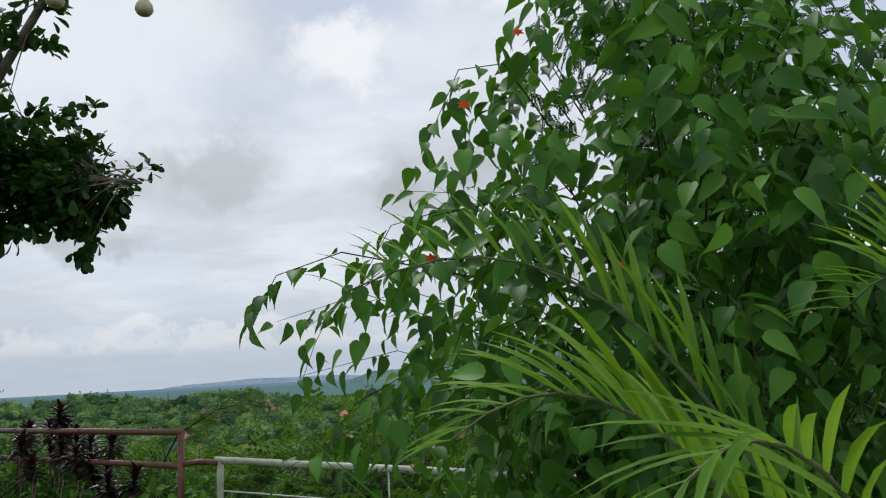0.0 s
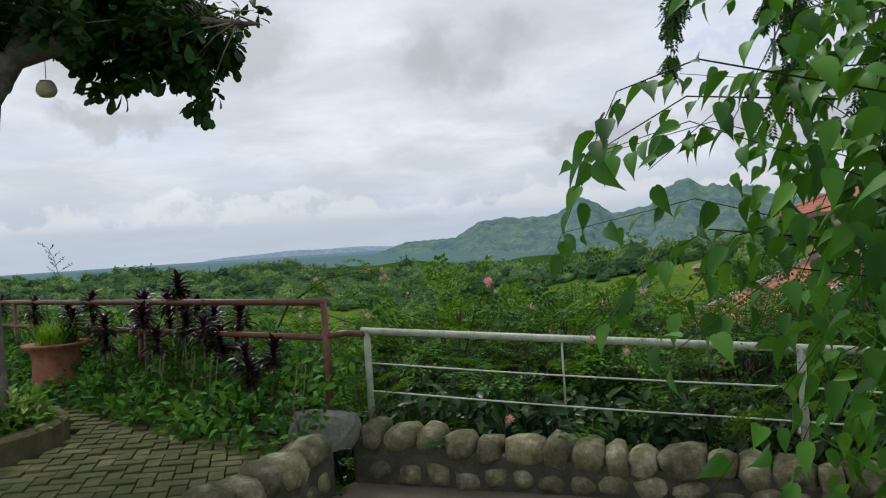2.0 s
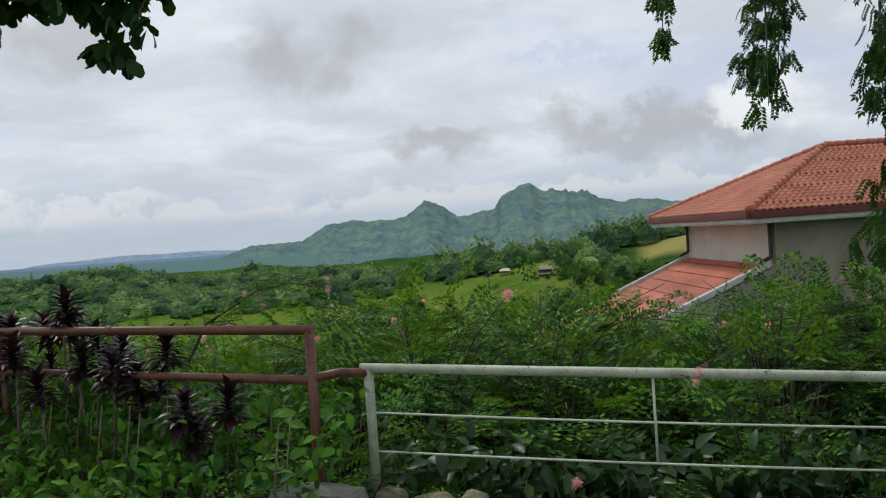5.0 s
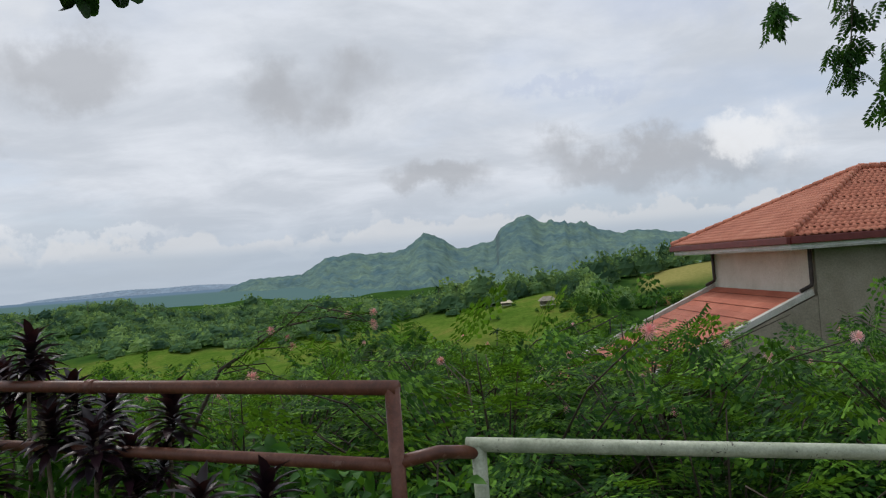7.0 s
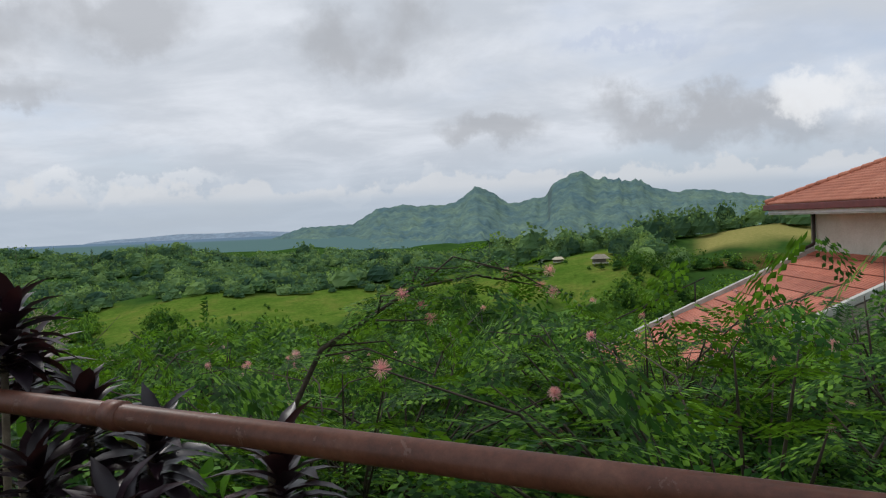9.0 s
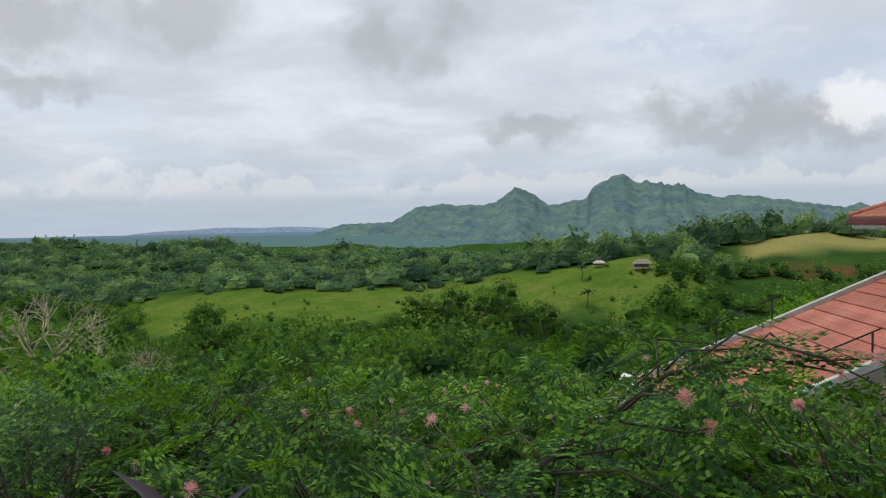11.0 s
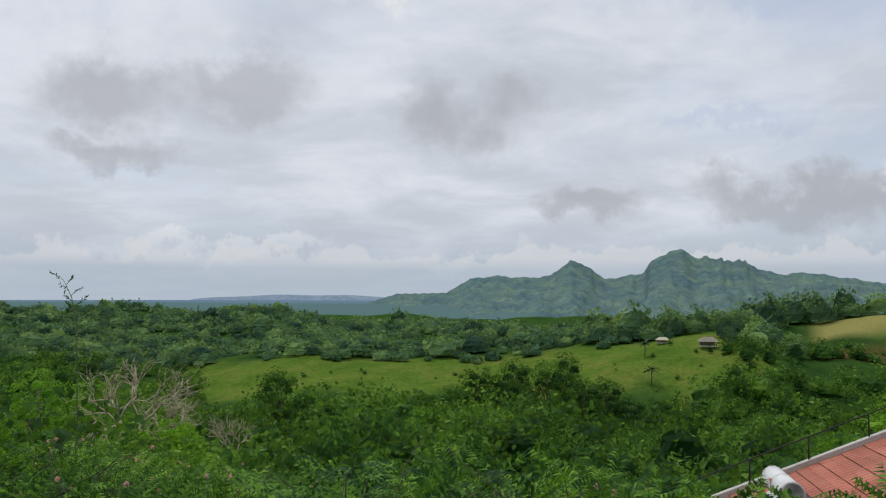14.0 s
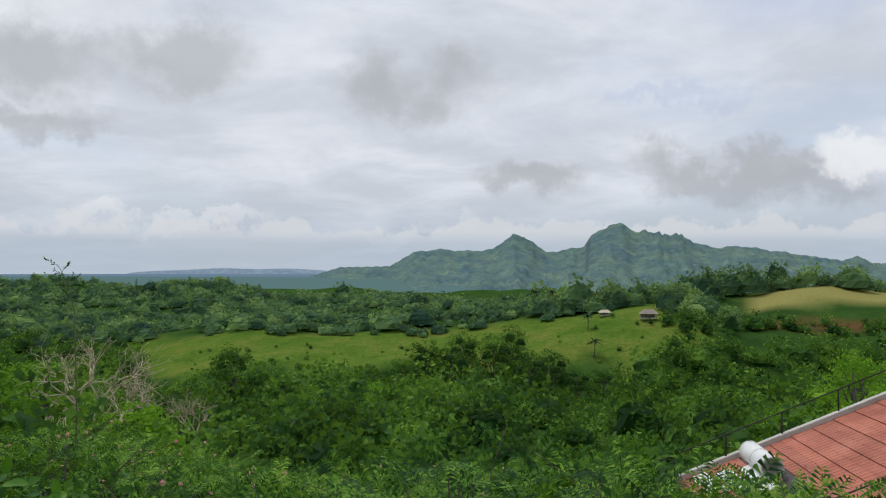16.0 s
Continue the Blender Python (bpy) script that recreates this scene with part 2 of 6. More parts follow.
M_BARREL = surface("white painted metal", (0.60, 0.60, 0.58), (0.74, 0.74, 0.72), (0.80, 0.80, 0.78), 2, 30, 0.5, 0.001)
M_BARK = surface("grey bark", (0.06, 0.055, 0.04), (0.13, 0.12, 0.095), (0.22, 0.21, 0.18), 9, 55, 0.95, 0.012)
M_TWIG = surface("brown twig", (0.07, 0.055, 0.035), (0.15, 0.12, 0.08), (0.24, 0.2, 0.14), 12, 60, 0.9, 0.003)
M_STEM = surface("green stem", (0.05, 0.07, 0.025), (0.09, 0.12, 0.04), (0.14, 0.16, 0.07), 12, 60, 0.7, 0.002)
M_VINE = surface("dark green stem", (0.025, 0.03, 0.012), (0.045, 0.055, 0.02), (0.07, 0.08, 0.035), 12, 60, 0.8, 0.002, spec=0.1)
M_DEAD = surface("bleached dead wood", (0.32, 0.26, 0.16), (0.48, 0.41, 0.28), (0.58, 0.52, 0.39), 3, 40, 0.95, 0.01)
M_LANTERN = surface("woven lantern", (0.38, 0.33, 0.22), (0.50, 0.44, 0.31), (0.58, 0.52, 0.40), 12, 90, 0.8, 0.004)
M_SLOPE = leaf_mat("light feathery leaves", (0.015, 0.058, 0.008), (0.058, 0.178, 0.019), (0.29, 0.48, 0.05), 0.9, 0.6, 0.28, 0.09, single=0.8)
M_BRANCH = surface("dark brown branch", (0.03, 0.022, 0.015), (0.06, 0.045, 0.03), (0.11, 0.085, 0.06), 12, 60, 0.9, 0.003)
M_CALLI = leaf_mat("feathery shrub leaves", (0.005, 0.026, 0.006), (0.020, 0.080, 0.013), (0.17, 0.35, 0.036), 2.2, 0.6, 0.28, 0.09, single=0.8)
M_BROAD = leaf_mat("broad heart leaves", (0.018, 0.075, 0.012), (0.046, 0.165, 0.020), (0.12, 0.30, 0.04), 2.5, 0.5, 0.22, 0.25, single=0.7)
M_HEDGE = leaf_mat("hedge leaves", (0.012, 0.056, 0.009), (0.036, 0.128, 0.015), (0.15, 0.34, 0.035), 3.0, single=0.7)
M_UNDER = leaf_mat("dark undergrowth and inner shade leaves", (0.008, 0.03, 0.008), (0.018, 0.06, 0.012), (0.05, 0.13, 0.02), 4.0, 0.4, 0.2, 0.4)
M_TREE = leaf_mat("dark glossy leaves", (0.010, 0.036, 0.010), (0.018, 0.058, 0.013), (0.04, 0.10, 0.02), 3.0, 0.5, 0.25)
M_VALLEY = leaf_mat("valley foliage", (0.014, 0.046, 0.013), (0.054, 0.135, 0.028), (0.20, 0.36, 0.05), 0.16, 0.8, 0.28, 0.08, single=0.45, kinds=0.8)
M_LIME = leaf_mat("lime green foliage", (0.09, 0.23, 0.02), (0.16, 0.34, 0.03), (0.24, 0.44, 0.04), 0.5, 0.7, 0.28, 0.08)
# lighter and bluer than the valley leaves, to carry the distance haze
M_WOOD = leaf_mat("haze-tinted far wood foliage", (0.044, 0.095, 0.060), (0.112, 0.208, 0.092), (0.29, 0.42, 0.135), 0.04, 0.9, 0.28, 0.02, single=0.35, kinds=0.8)
M_FEATHER = leaf_mat("feather leaves", (0.011, 0.042, 0.009), (0.025, 0.082, 0.014), (0.07, 0.165, 0.027), 3.0, 0.55, 0.28, 0.12)
M_PALM = leaf_mat("palm leaflets", (0.05, 0.145, 0.012), (0.105, 0.26, 0.024), (0.23, 0.39, 0.05), 2.5, 0.5, 0.42)
M_BLADE = leaf_mat("long blade leaves", (0.03, 0.12, 0.012), (0.06, 0.20, 0.02), (0.14, 0.31, 0.04), 2.0, 0.5, 0.4)
M_CORDY = leaf_mat("purple cordyline leaves", (0.010, 0.007, 0.011), (0.018, 0.010, 0.016), (0.060, 0.018, 0.026), 2.0, 0.35, 0.15, 0.45)
M_PINK = leaf_mat("pink flower threads", (0.8, 0.22, 0.36), (0.88, 0.42, 0.54), (0.92, 0.68, 0.72), 1.0, 0.8, 0.35)
M_ORANGE = leaf_mat("orange petals", (0.6, 0.05, 0.02), (0.7, 0.09, 0.03), (0.75, 0.16, 0.05), 1.0, 0.6, 0.3)
M_VARIEG = leaf_mat("variegated leaves", (0.05, 0.16, 0.025), (0.14, 0.29, 0.05), (0.42, 0.50, 0.22), 5.0, 0.5, 0.35)


def ground_mat():
    m, nt, b = shell("valley ground", 1.0, 0, 0.0)
    at = [nt.nodes.new("ShaderNodeAttribute") for _ in range(5)]
    for a, n in zip(at, ("meadow", "dry", "soil", "sea", "plain")):
        a.attribute_name = n
    n1, n2 = noise_tex(nt, 0.05, 8, 0.72), noise_tex(nt, 0.6, 6, 0.75)
    wood = ramp(nt, n1, [(0.3, (0.02, 0.05, 0.014)), (0.6, (0.045, 0.10, 0.02)), (0.8, (0.09, 0.16, 0.03))])
    grass = ramp(nt, n1, [(0.30, (0.055, 0.115, 0.015)), (0.5, (0.095, 0.158, 0.024)), (0.68, (0.165, 0.175, 0.040))])
    dry = ramp(nt, n2, [(0.3, (0.21, 0.21, 0.06)), (0.7, (0.32, 0.28, 0.10))])
    soil = ramp(nt, n2, [(0.3, (0.10, 0.045, 0.02)), (0.7, (0.17, 0.09, 0.045))])
    grass = mixc(nt, 0.6, grass, ramp(nt, n2, [(0.3, (0.25,) * 3), (0.7, (0.8,) * 3)]), "OVERLAY")
    col = mixc(nt, at[0].outputs["Fac"], wood, grass)
    col = mixc(nt, at[1].outputs["Fac"], col, dry)
    col = mixc(nt, at[2].outputs["Fac"], col, soil)
    # far plain and sea: the blue of distance haze is in these colours
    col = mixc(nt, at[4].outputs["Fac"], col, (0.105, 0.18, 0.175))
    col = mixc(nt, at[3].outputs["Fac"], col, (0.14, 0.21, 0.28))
    nt.links.new(col, b.inputs["Base Color"])
    bump(nt, b, n2, 0.5, 0.2)
    return m


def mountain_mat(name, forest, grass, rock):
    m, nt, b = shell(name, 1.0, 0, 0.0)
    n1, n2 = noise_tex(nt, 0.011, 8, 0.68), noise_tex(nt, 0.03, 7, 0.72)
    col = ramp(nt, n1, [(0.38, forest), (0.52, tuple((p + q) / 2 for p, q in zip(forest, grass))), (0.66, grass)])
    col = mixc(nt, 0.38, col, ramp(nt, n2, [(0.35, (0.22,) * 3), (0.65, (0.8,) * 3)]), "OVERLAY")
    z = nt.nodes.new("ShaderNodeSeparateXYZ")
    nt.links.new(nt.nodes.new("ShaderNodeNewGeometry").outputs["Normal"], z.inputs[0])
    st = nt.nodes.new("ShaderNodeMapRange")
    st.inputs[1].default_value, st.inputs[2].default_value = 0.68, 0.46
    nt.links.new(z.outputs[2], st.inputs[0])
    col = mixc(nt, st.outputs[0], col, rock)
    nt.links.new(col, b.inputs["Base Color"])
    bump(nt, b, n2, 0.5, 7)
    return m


M_GROUND = ground_mat()
# distance haze is mixed into these forest, grass and rock colours
M_MOUNT = mountain_mat("haze-tinted mountain green", (0.090, 0.155, 0.172), (0.165, 0.243, 0.182), (0.092, 0.118, 0.128))
# the island's pale blue is haze put into its base colour
M_FAR = mountain_mat("haze blue distance", (0.22, 0.29, 0.36), (0.23, 0.29, 0.36), (0.22, 0.29, 0.36))


# ---- building helpers ----
def mesh_of(name, V, F, mat, smooth=False):
    """A mesh from an array of points and one of faces (all with as many corners)."""
    V, F = np.asarray(V, np.float32), np.asarray(F, np.int32)
    me = bpy.data.meshes.new(name)
    n, k = F.shape
    me.vertices.add(len(V)), me.loops.add(n * k), me.polygons.add(n)
    me.vertices.foreach_set("co", V.ravel())
    me.loops.foreach_set("vertex_index", F.ravel())
    me.polygons.foreach_set("loop_start", np.arange(0, n * k, k, dtype=np.int32))
    me.polygons.foreach_set("use_smooth", np.full(n, smooth))
    me.update(calc_edges=True)
    me.materials.append(mat)
    return me


def thing(name, label, category, group="", at=(0, 0, 0), kind=""):
    ob = new(name)
    ob.location = at
    return tagged(ob, label, category, group, kind)


def put(name, me, parent=None, label="", at=None):
    ob = new(name, me)
    if parent is not None:
        ob.parent = parent
    if at is not None:
        ob.matrix_basis = at
    return tagged(ob, label) if label else ob


def bm_mesh(name, bm, mat, smooth=False):
    bm.normal_update()
    me = bpy.data.meshes.new(name)
    bm.to_mesh(me)
    bm.free()
    me.materials.append(mat)
    if smooth:
        me.polygons.foreach_set("use_smooth", [True] * len(me.polygons))
    return me


def part(name, bm, mat, parent, label="", smooth=False):
    return put(name, bm_mesh(name, bm, mat, smooth), parent, label)


def box(size, at=(0, 0, 0), bevel=0.0, turn=None):
    bm = bmesh.new()
    bmesh.ops.create_cube(bm, size=1)
    bmesh.ops.scale(bm, vec=size, verts=bm.verts)
    if bevel:
        bmesh.ops.bevel(bm, geom=bm.edges[:], offset=bevel, segments=2, affect="EDGES", profile=0.6)
    m = Matrix.Translation(at)
    bmesh.ops.transform(bm, matrix=m @ turn if turn else m, verts=bm.verts)
    return bm


def tubes(lines, sides=7):
    """Points and faces of round tubes. lines: lists of (point, radius)."""
    V, F, base = [], [], 0
    for line in lines:
        P = np.array([p for p, _ in line], float)
        R = [r for _, r in line]
        T = np.gradient(P, axis=0)
        T /= np.linalg.norm(T, axis=1)[:, None] + 1e-9
        up = np.array((0.0, 0.0, 1.0)) if abs(T[0][2]) < 0.9 else np.array((1.0, 0.0, 0.0))
        for i, (p, r, t) in enumerate(zip(P, R, T)):
            a = np.cross(t, up)
            a /= np.linalg.norm(a) + 1e-9
            b = np.cross(t, a)
            for k in range(sides):
                w = 2 * math.pi * k / sides
                V.append(p + r * (math.cos(w) * a + math.sin(w) * b))
            if i:
                for k in range(sides):
                    q = base + (i - 1) * sides
                    F.append((q + k, q + (k + 1) % sides, q + sides + (k + 1) % sides, q + sides + k))
        n = base + len(P) * sides
        V += [P[0], P[-1]]
        for k in range(sides):
            F.append((base + (k + 1) % sides, base + k, n, n))
            q = base + (len(P) - 1) * sides
            F.append((q + k, q + (k + 1) % sides, n + 1, n + 1))
        base = n + 2
    return np.array(V), np.array(F)


def tube_mesh(name, lines, mat, sides=7):
    V, F = tubes(lines, sides)
    bm = bmesh.new()
    vs = [bm.verts.new(v) for v in V]
    for f in F:
        bm.faces.new([vs[i] for i in dict.fromkeys(f.tolist())])
    return bm_mesh(name, bm, mat, True)


def unit(v):
    return v / (np.linalg.norm(v, axis=-1, keepdims=True) + 1e-9)


def frames(along, normal):
    """Turns whose y axis lies along and whose z axis is near normal: an array n x 3 x 3."""
    y = unit(np.asarray(along, float))
    x = unit(np.cross(y, normal))
    return np.stack([x, y, np.cross(x, y)], axis=-1)


def strew(tmpl, P, R, S):
    """Copies of a template (points, faces) at the places P, turns R and sizes S."""
    tv, tf = tmpl
    V = np.einsum("nij,kj->nki", R, tv) * np.asarray(S, float).reshape(-1, 1, 1) + np.asarray(P)[:, None, :]
    F = tf[None] + (np.arange(len(P)) * len(tv))[:, None, None]
    return V.reshape(-1, 3), F.reshape(-1, tf.shape[1])


def merge(*sets):
    V, F, n = [], [], 0
    for v, f in sets:
        V.append(v), F.append(f + n)
        n += len(v)
    return np.concatenate(V), np.concatenate(F)


# leaf templates: length 1 along y, the face towards z, four corners a face
def leaf_plain(w=0.4, bend=0.12):
    v = np.array([(0, 0, 0), (w / 2, 0.45, 0.03), (0, 1, -bend), (-w / 2, 0.45, 0.03)])
    return v, np.array([(0, 1, 2, 3)])


def leaf_fold(w=0.4, bend=0.18, fold=0.10):
    v = np.array([(0, 0, 0), (0, 0.35, -0.01), (0, 0.72, -bend * 0.4), (0, 1, -bend),
                  (w * 0.42, 0.2, fold * 0.8), (w * 0.5, 0.45, fold), (w * 0.3, 0.78, fold * 0.4 - bend * 0.5),
                  (-w * 0.42, 0.2, fold * 0.8), (-w * 0.5, 0.45, fold), (-w * 0.3, 0.78, fold * 0.4 - bend * 0.5)])
    return v, np.array([(0, 4, 5, 1), (1, 5, 6, 2), (2, 6, 3, 3), (0, 1, 8, 7), (1, 2, 9, 8), (2, 3, 3, 9)])


def leaf_heart(w=0.54, bend=0.26, fold=0.10):
    ys = [(-0.02, 0.13), (0.07, 0.36), (0.24, 0.50), (0.46, 0.44), (0.68, 0.27), (0.86, 0.09)]
    mid = [(0, y, -bend * y * y) for y in (0.0, 0.12, 0.27, 0.47, 0.68, 0.86)] + [(0, 1.04, -bend * 1.2)]
    v = list(mid)
    for s in (1, -1):
        v += [(s * w * x, y, fold * x * 2 - bend * max(y, 0) ** 2) for y, x in ys]
    f = []
    for i in range(5):
        f.append((i, 7 + i, 8 + i, i + 1))
        f.append((i, i + 1, 14 + i, 13 + i))
    f += [(5, 12, 6, 6), (5, 6, 18, 18)]
    return np.array(v, float), np.array(f)


def leaf_strap(w=0.1, droop=0.4, n=4):
    v, f = [], []
    for i in range(n + 1):
        y = i / n
        h = w * 0.5 * (math.sin(math.pi * min(0.12 + y * 0.9, 1)) ** 0.7 + 0.02)
        z = 0.25 * y - droop * y * y
        v += [(h, y, z + h * 0.35), (0, y, z), (-h, y, z + h * 0.35)]
    for i in range(n):
        a = 3 * i
        f += [(a, a + 3, a + 4, a + 1), (a + 1, a + 4, a + 5, a + 2)]
    return np.array(v), np.array(f)


def frond_fine(pairs=7, lets=7):
    """A twice-feathered leaf, with small leaflets on side ribs."""
    V, F = [], []

    def quad(p, d, n, L, w):
        s = np.cross(d, n) * w
        b = len(V)
        V.extend([p, p + d * L * 0.5 + s, p + d * L, p + d * L * 0.5 - s])
        F.append((b, b + 1, b + 2, b + 3))
    z = np.array((0, 0, 1.0))
    quad(np.array((0, 0, 0.0)), np.array((0, 1.0, 0)), z, 1.0, 0.008)
    for i in range(pairs):
        y = 0.18 + 0.78 * i / (pairs - 1)
        L = 0.42 * math.sin(math.pi * (0.25 + 0.62 * i / (pairs - 1))) + 0.06
        for s in (1, -1):
            d = unit(np.array((s * 0.85, 0.55, -0.12)))
            p0 = np.array((0, y, -0.18 * y * y))
            n2 = unit(np.cross(d, np.cross(z, d)))
            for j in range(lets):
                q = p0 + d * L * (0.15 + 0.85 * j / lets)
                for side in (1, -1):
                    e = unit(d * 0.45 + np.cross(n2, d) * side)
                    quad(q, e, n2, 0.165, 0.042)
    return np.array(V), np.array(F)


def frond_mid(pairs=7):
    V, F = [(0, 0, 0), (0.01, 0.5, 0), (0, 1, -0.2), (-0.01, 0.5, 0)], [(0, 1, 2, 3)]
    for i in range(pairs):
        y = 0.15 + 0.8 * i / (pairs - 1)
        L = 0.30 * math.sin(math.pi * (0.25 + 0.62 * i / (pairs - 1))) + 0.05
        for s in (1, -1):
            b = len(V)
            V += [(0, y, -0.2 * y * y), (s * L * 0.5, y + L * 0.16, 0.03), (s * L, y + L * 0.5, -0.08), (s * L * 0.44, y + L * 0.42, 0.02)]
            F.append((b, b + 1, b + 2, b + 3))
    return np.array(V, float), np.array(F)


def rnd_dirs(rng, n, up=0.3):
    d = rng.normal(size=(n, 3))
    d = unit(d)
    d[:, 2] += up
    return unit(d)


# ---- the ground, one sheet to the horizon ----
def rail_y(x):
    return np.where(x < 0, 4.80 - 0.54 * x, 4.92 - 0.20 * x)


FALL_D = [-50, 0, 0.6, 3, 8, 15, 30, 50, 75, 110, 150, 180, 205, 235, 265, 300, 330, 380, 450, 520, 590, 640, 760, 1000, 1600, 2400, 4950]
FALL_Z = [-0.12, -0.12, -0.3, -1.2, -2.8, -4.8, -8, -11, -15, -23, -34, -37, -33, -27, -23.5, -20.5, -21.5, -24, -21, -16, -12, -13, -40, -80, -80, -34, -31]


def ground_z(x, y):
    x, y = np.asarray(x, float), np.asarray(y, float)
    s = (y - rail_y(np.clip(x, -8, 12))) * 0.9
    z = np.interp(s, FALL_D, FALL_Z)
    u = x / np.maximum(y, 20)
    w = np.interp(s, [190, 250, 330, 460, 640], [0, 1, 1, 0.6, 0])
    z = z + w * np.where(u > 0, np.minimum(46 * u, 14.5), np.maximum(17 * u, -9))
    z = z - np.interp(u, [0.19, 0.27], [0, 1]) * np.interp(s, [190, 230, 260, 298, 340], [0, 8, 8.8, 6.2, 0])
    far = np.interp(s, [420, 560, 700], [0, 1, 0])
    z = z - far * np.interp(u, [-0.42, -0.2], [0, 12]) * (u > -0.42)
    roll = np.interp(s, [10, 60, 600, 900], [0, 1, 2.2, 0])
    return z + roll * (np.sin(x * 0.045 + y * 0.021) + 0.6 * np.sin(x * 0.11 - y * 0.07))


def build_ground():
    ang = np.concatenate([np.arange(-180, -52, 8.0), np.arange(-52, 52, 0.6), np.arange(52, 180, 8.0)])
    rad = np.concatenate([[0], np.geomspace(0.8, 4900, 190)])
    A, R = np.meshgrid(np.radians(ang), rad)
    X, Y = R * np.sin(A) + 0.5, R * np.cos(A) + 2.0
    Z = ground_z(X, Y)
    n, k = X.shape
    idx = np.arange(n * k).reshape(n, k)
    a, b = idx[:-1], idx[1:]
    F = np.stack([a, np.roll(a, -1, 1), np.roll(b, -1, 1), b], -1).reshape(-1, 4)
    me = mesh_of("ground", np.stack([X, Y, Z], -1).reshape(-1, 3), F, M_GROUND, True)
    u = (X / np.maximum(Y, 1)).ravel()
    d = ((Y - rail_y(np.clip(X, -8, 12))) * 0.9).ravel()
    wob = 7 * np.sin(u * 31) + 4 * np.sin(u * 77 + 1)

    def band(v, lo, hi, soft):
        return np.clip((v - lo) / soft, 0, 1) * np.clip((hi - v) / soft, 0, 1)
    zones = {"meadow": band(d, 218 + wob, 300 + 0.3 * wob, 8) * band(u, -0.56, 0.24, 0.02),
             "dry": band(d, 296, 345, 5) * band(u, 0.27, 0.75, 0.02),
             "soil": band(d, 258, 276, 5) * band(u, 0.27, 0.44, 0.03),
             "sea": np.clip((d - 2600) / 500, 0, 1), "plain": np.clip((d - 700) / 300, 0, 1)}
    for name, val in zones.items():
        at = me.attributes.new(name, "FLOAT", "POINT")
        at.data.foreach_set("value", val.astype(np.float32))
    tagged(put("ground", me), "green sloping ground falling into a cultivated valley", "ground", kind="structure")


build_ground()


# ---- mountains ----
RIDGE_U = [-0.36, -0.30, -0.271, -0.227, -0.197, -0.16, -0.1295, -0.10, -0.055, -0.024, 0.0, 0.024, 0.042, 0.09, 0.101, 0.117, 0.126, 0.141, 0.148, 0.162, 0.205, 0.219, 0.232, 0.26, 0.285, 0.36, 0.41, 0.428, 0.446, 0.6, 0.8, 1.1]
RIDGE_Z = [-75, -52, -33, 8, 10, 13, 66, 80, 72, 80, 141, 116, 66, 88, 136, 160, 180, 179, 161, 146, 130, 124, 100, 84, 92, 58, 36, 54, 26, 34, 10, -30]


def build_mountain():
    us = np.arange(-0.36, 1.1, 0.0035)
    ts = np.linspace(0, 1.25, 70)
    U, T = np.meshgrid(us, ts)
    D = 1250 + 1750 * T
    rng = np.random.default_rng(4)
    crest = np.interp(us, RIDGE_U, RIDGE_Z)
    crest = crest + 3 * np.sin(us * 190) * (crest > 60) + 1.5 * np.sin(us * 520) + 16 * np.abs(np.sin(us * 330) * np.sin(us * 137 + 1.0)) * (us > 0.165) * (us < 0.225) - 3 * (crest > 120)*np.abs(np.sin(us * 410))
    base = np.interp(us, [-0.36, -0.1, 0.4], [-95, -75, -50])
    rise = np.where(T < 1, 0.18 * T + 0.82 * T ** 2.6, 1 - (T - 1) * 2.2)
    spur = np.zeros_like(U)
    for f, ph, am, sway in ((31, 0.4, 1.0, 0.7), (67, 1.9, 0.6, 1.3), (143, 0.2, 0.4, 2.0), (291, 1.1, 0.25, 2.6)):
        spur += am * np.abs(np.sin(U * f + ph + sway * np.sin(T * 2.6 + U * 17 + ph * 3)))
    Z = base + (crest - base) * rise - 21 * spur * np.sin(np.clip(T, 0, 1) * math.pi) ** 0.9
    rough = rng.normal(size=Z.shape) * 3.2 * (T > 0.03) * (np.abs(T - 1) > 0.02)
    Z = Z + rough
    X, Y = U * D, D
    n, k = X.shape
    idx = np.arange(n * k).reshape(n, k)
    F = np.stack([idx[:-1, :-1], idx[:-1, 1:], idx[1:, 1:], idx[1:, :-1]], -1).reshape(-1, 4)
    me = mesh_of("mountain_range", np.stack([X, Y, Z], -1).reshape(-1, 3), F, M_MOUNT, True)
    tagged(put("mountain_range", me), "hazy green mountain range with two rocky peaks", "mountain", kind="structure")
    # a low island on the sea
    us = np.linspace(-0.52, -0.18, 60)
    h = np.maximum(np.sin((us + 0.52) / 0.34 * math.pi), 0) ** 0.7 * (33 + 3 * np.sin(us * 60)) - 32
    P, F = [], []
    for i, (q, z) in enumerate(zip(us, h)):
        P += [(q * 4500, 4500, -34), (q * 4600, 4600, z), (q * 4750, 4750, -34)]
        if i:
            b = 3 * i
            F += [(b - 3, b, b + 1, b - 2), (b - 2, b + 1, b + 2, b - 1)]
    tagged(put("island", mesh_of("island", P, F, M_FAR, True)), "island coloured in haze blue, low on the sea horizon", "island", kind="structure")


build_mountain()


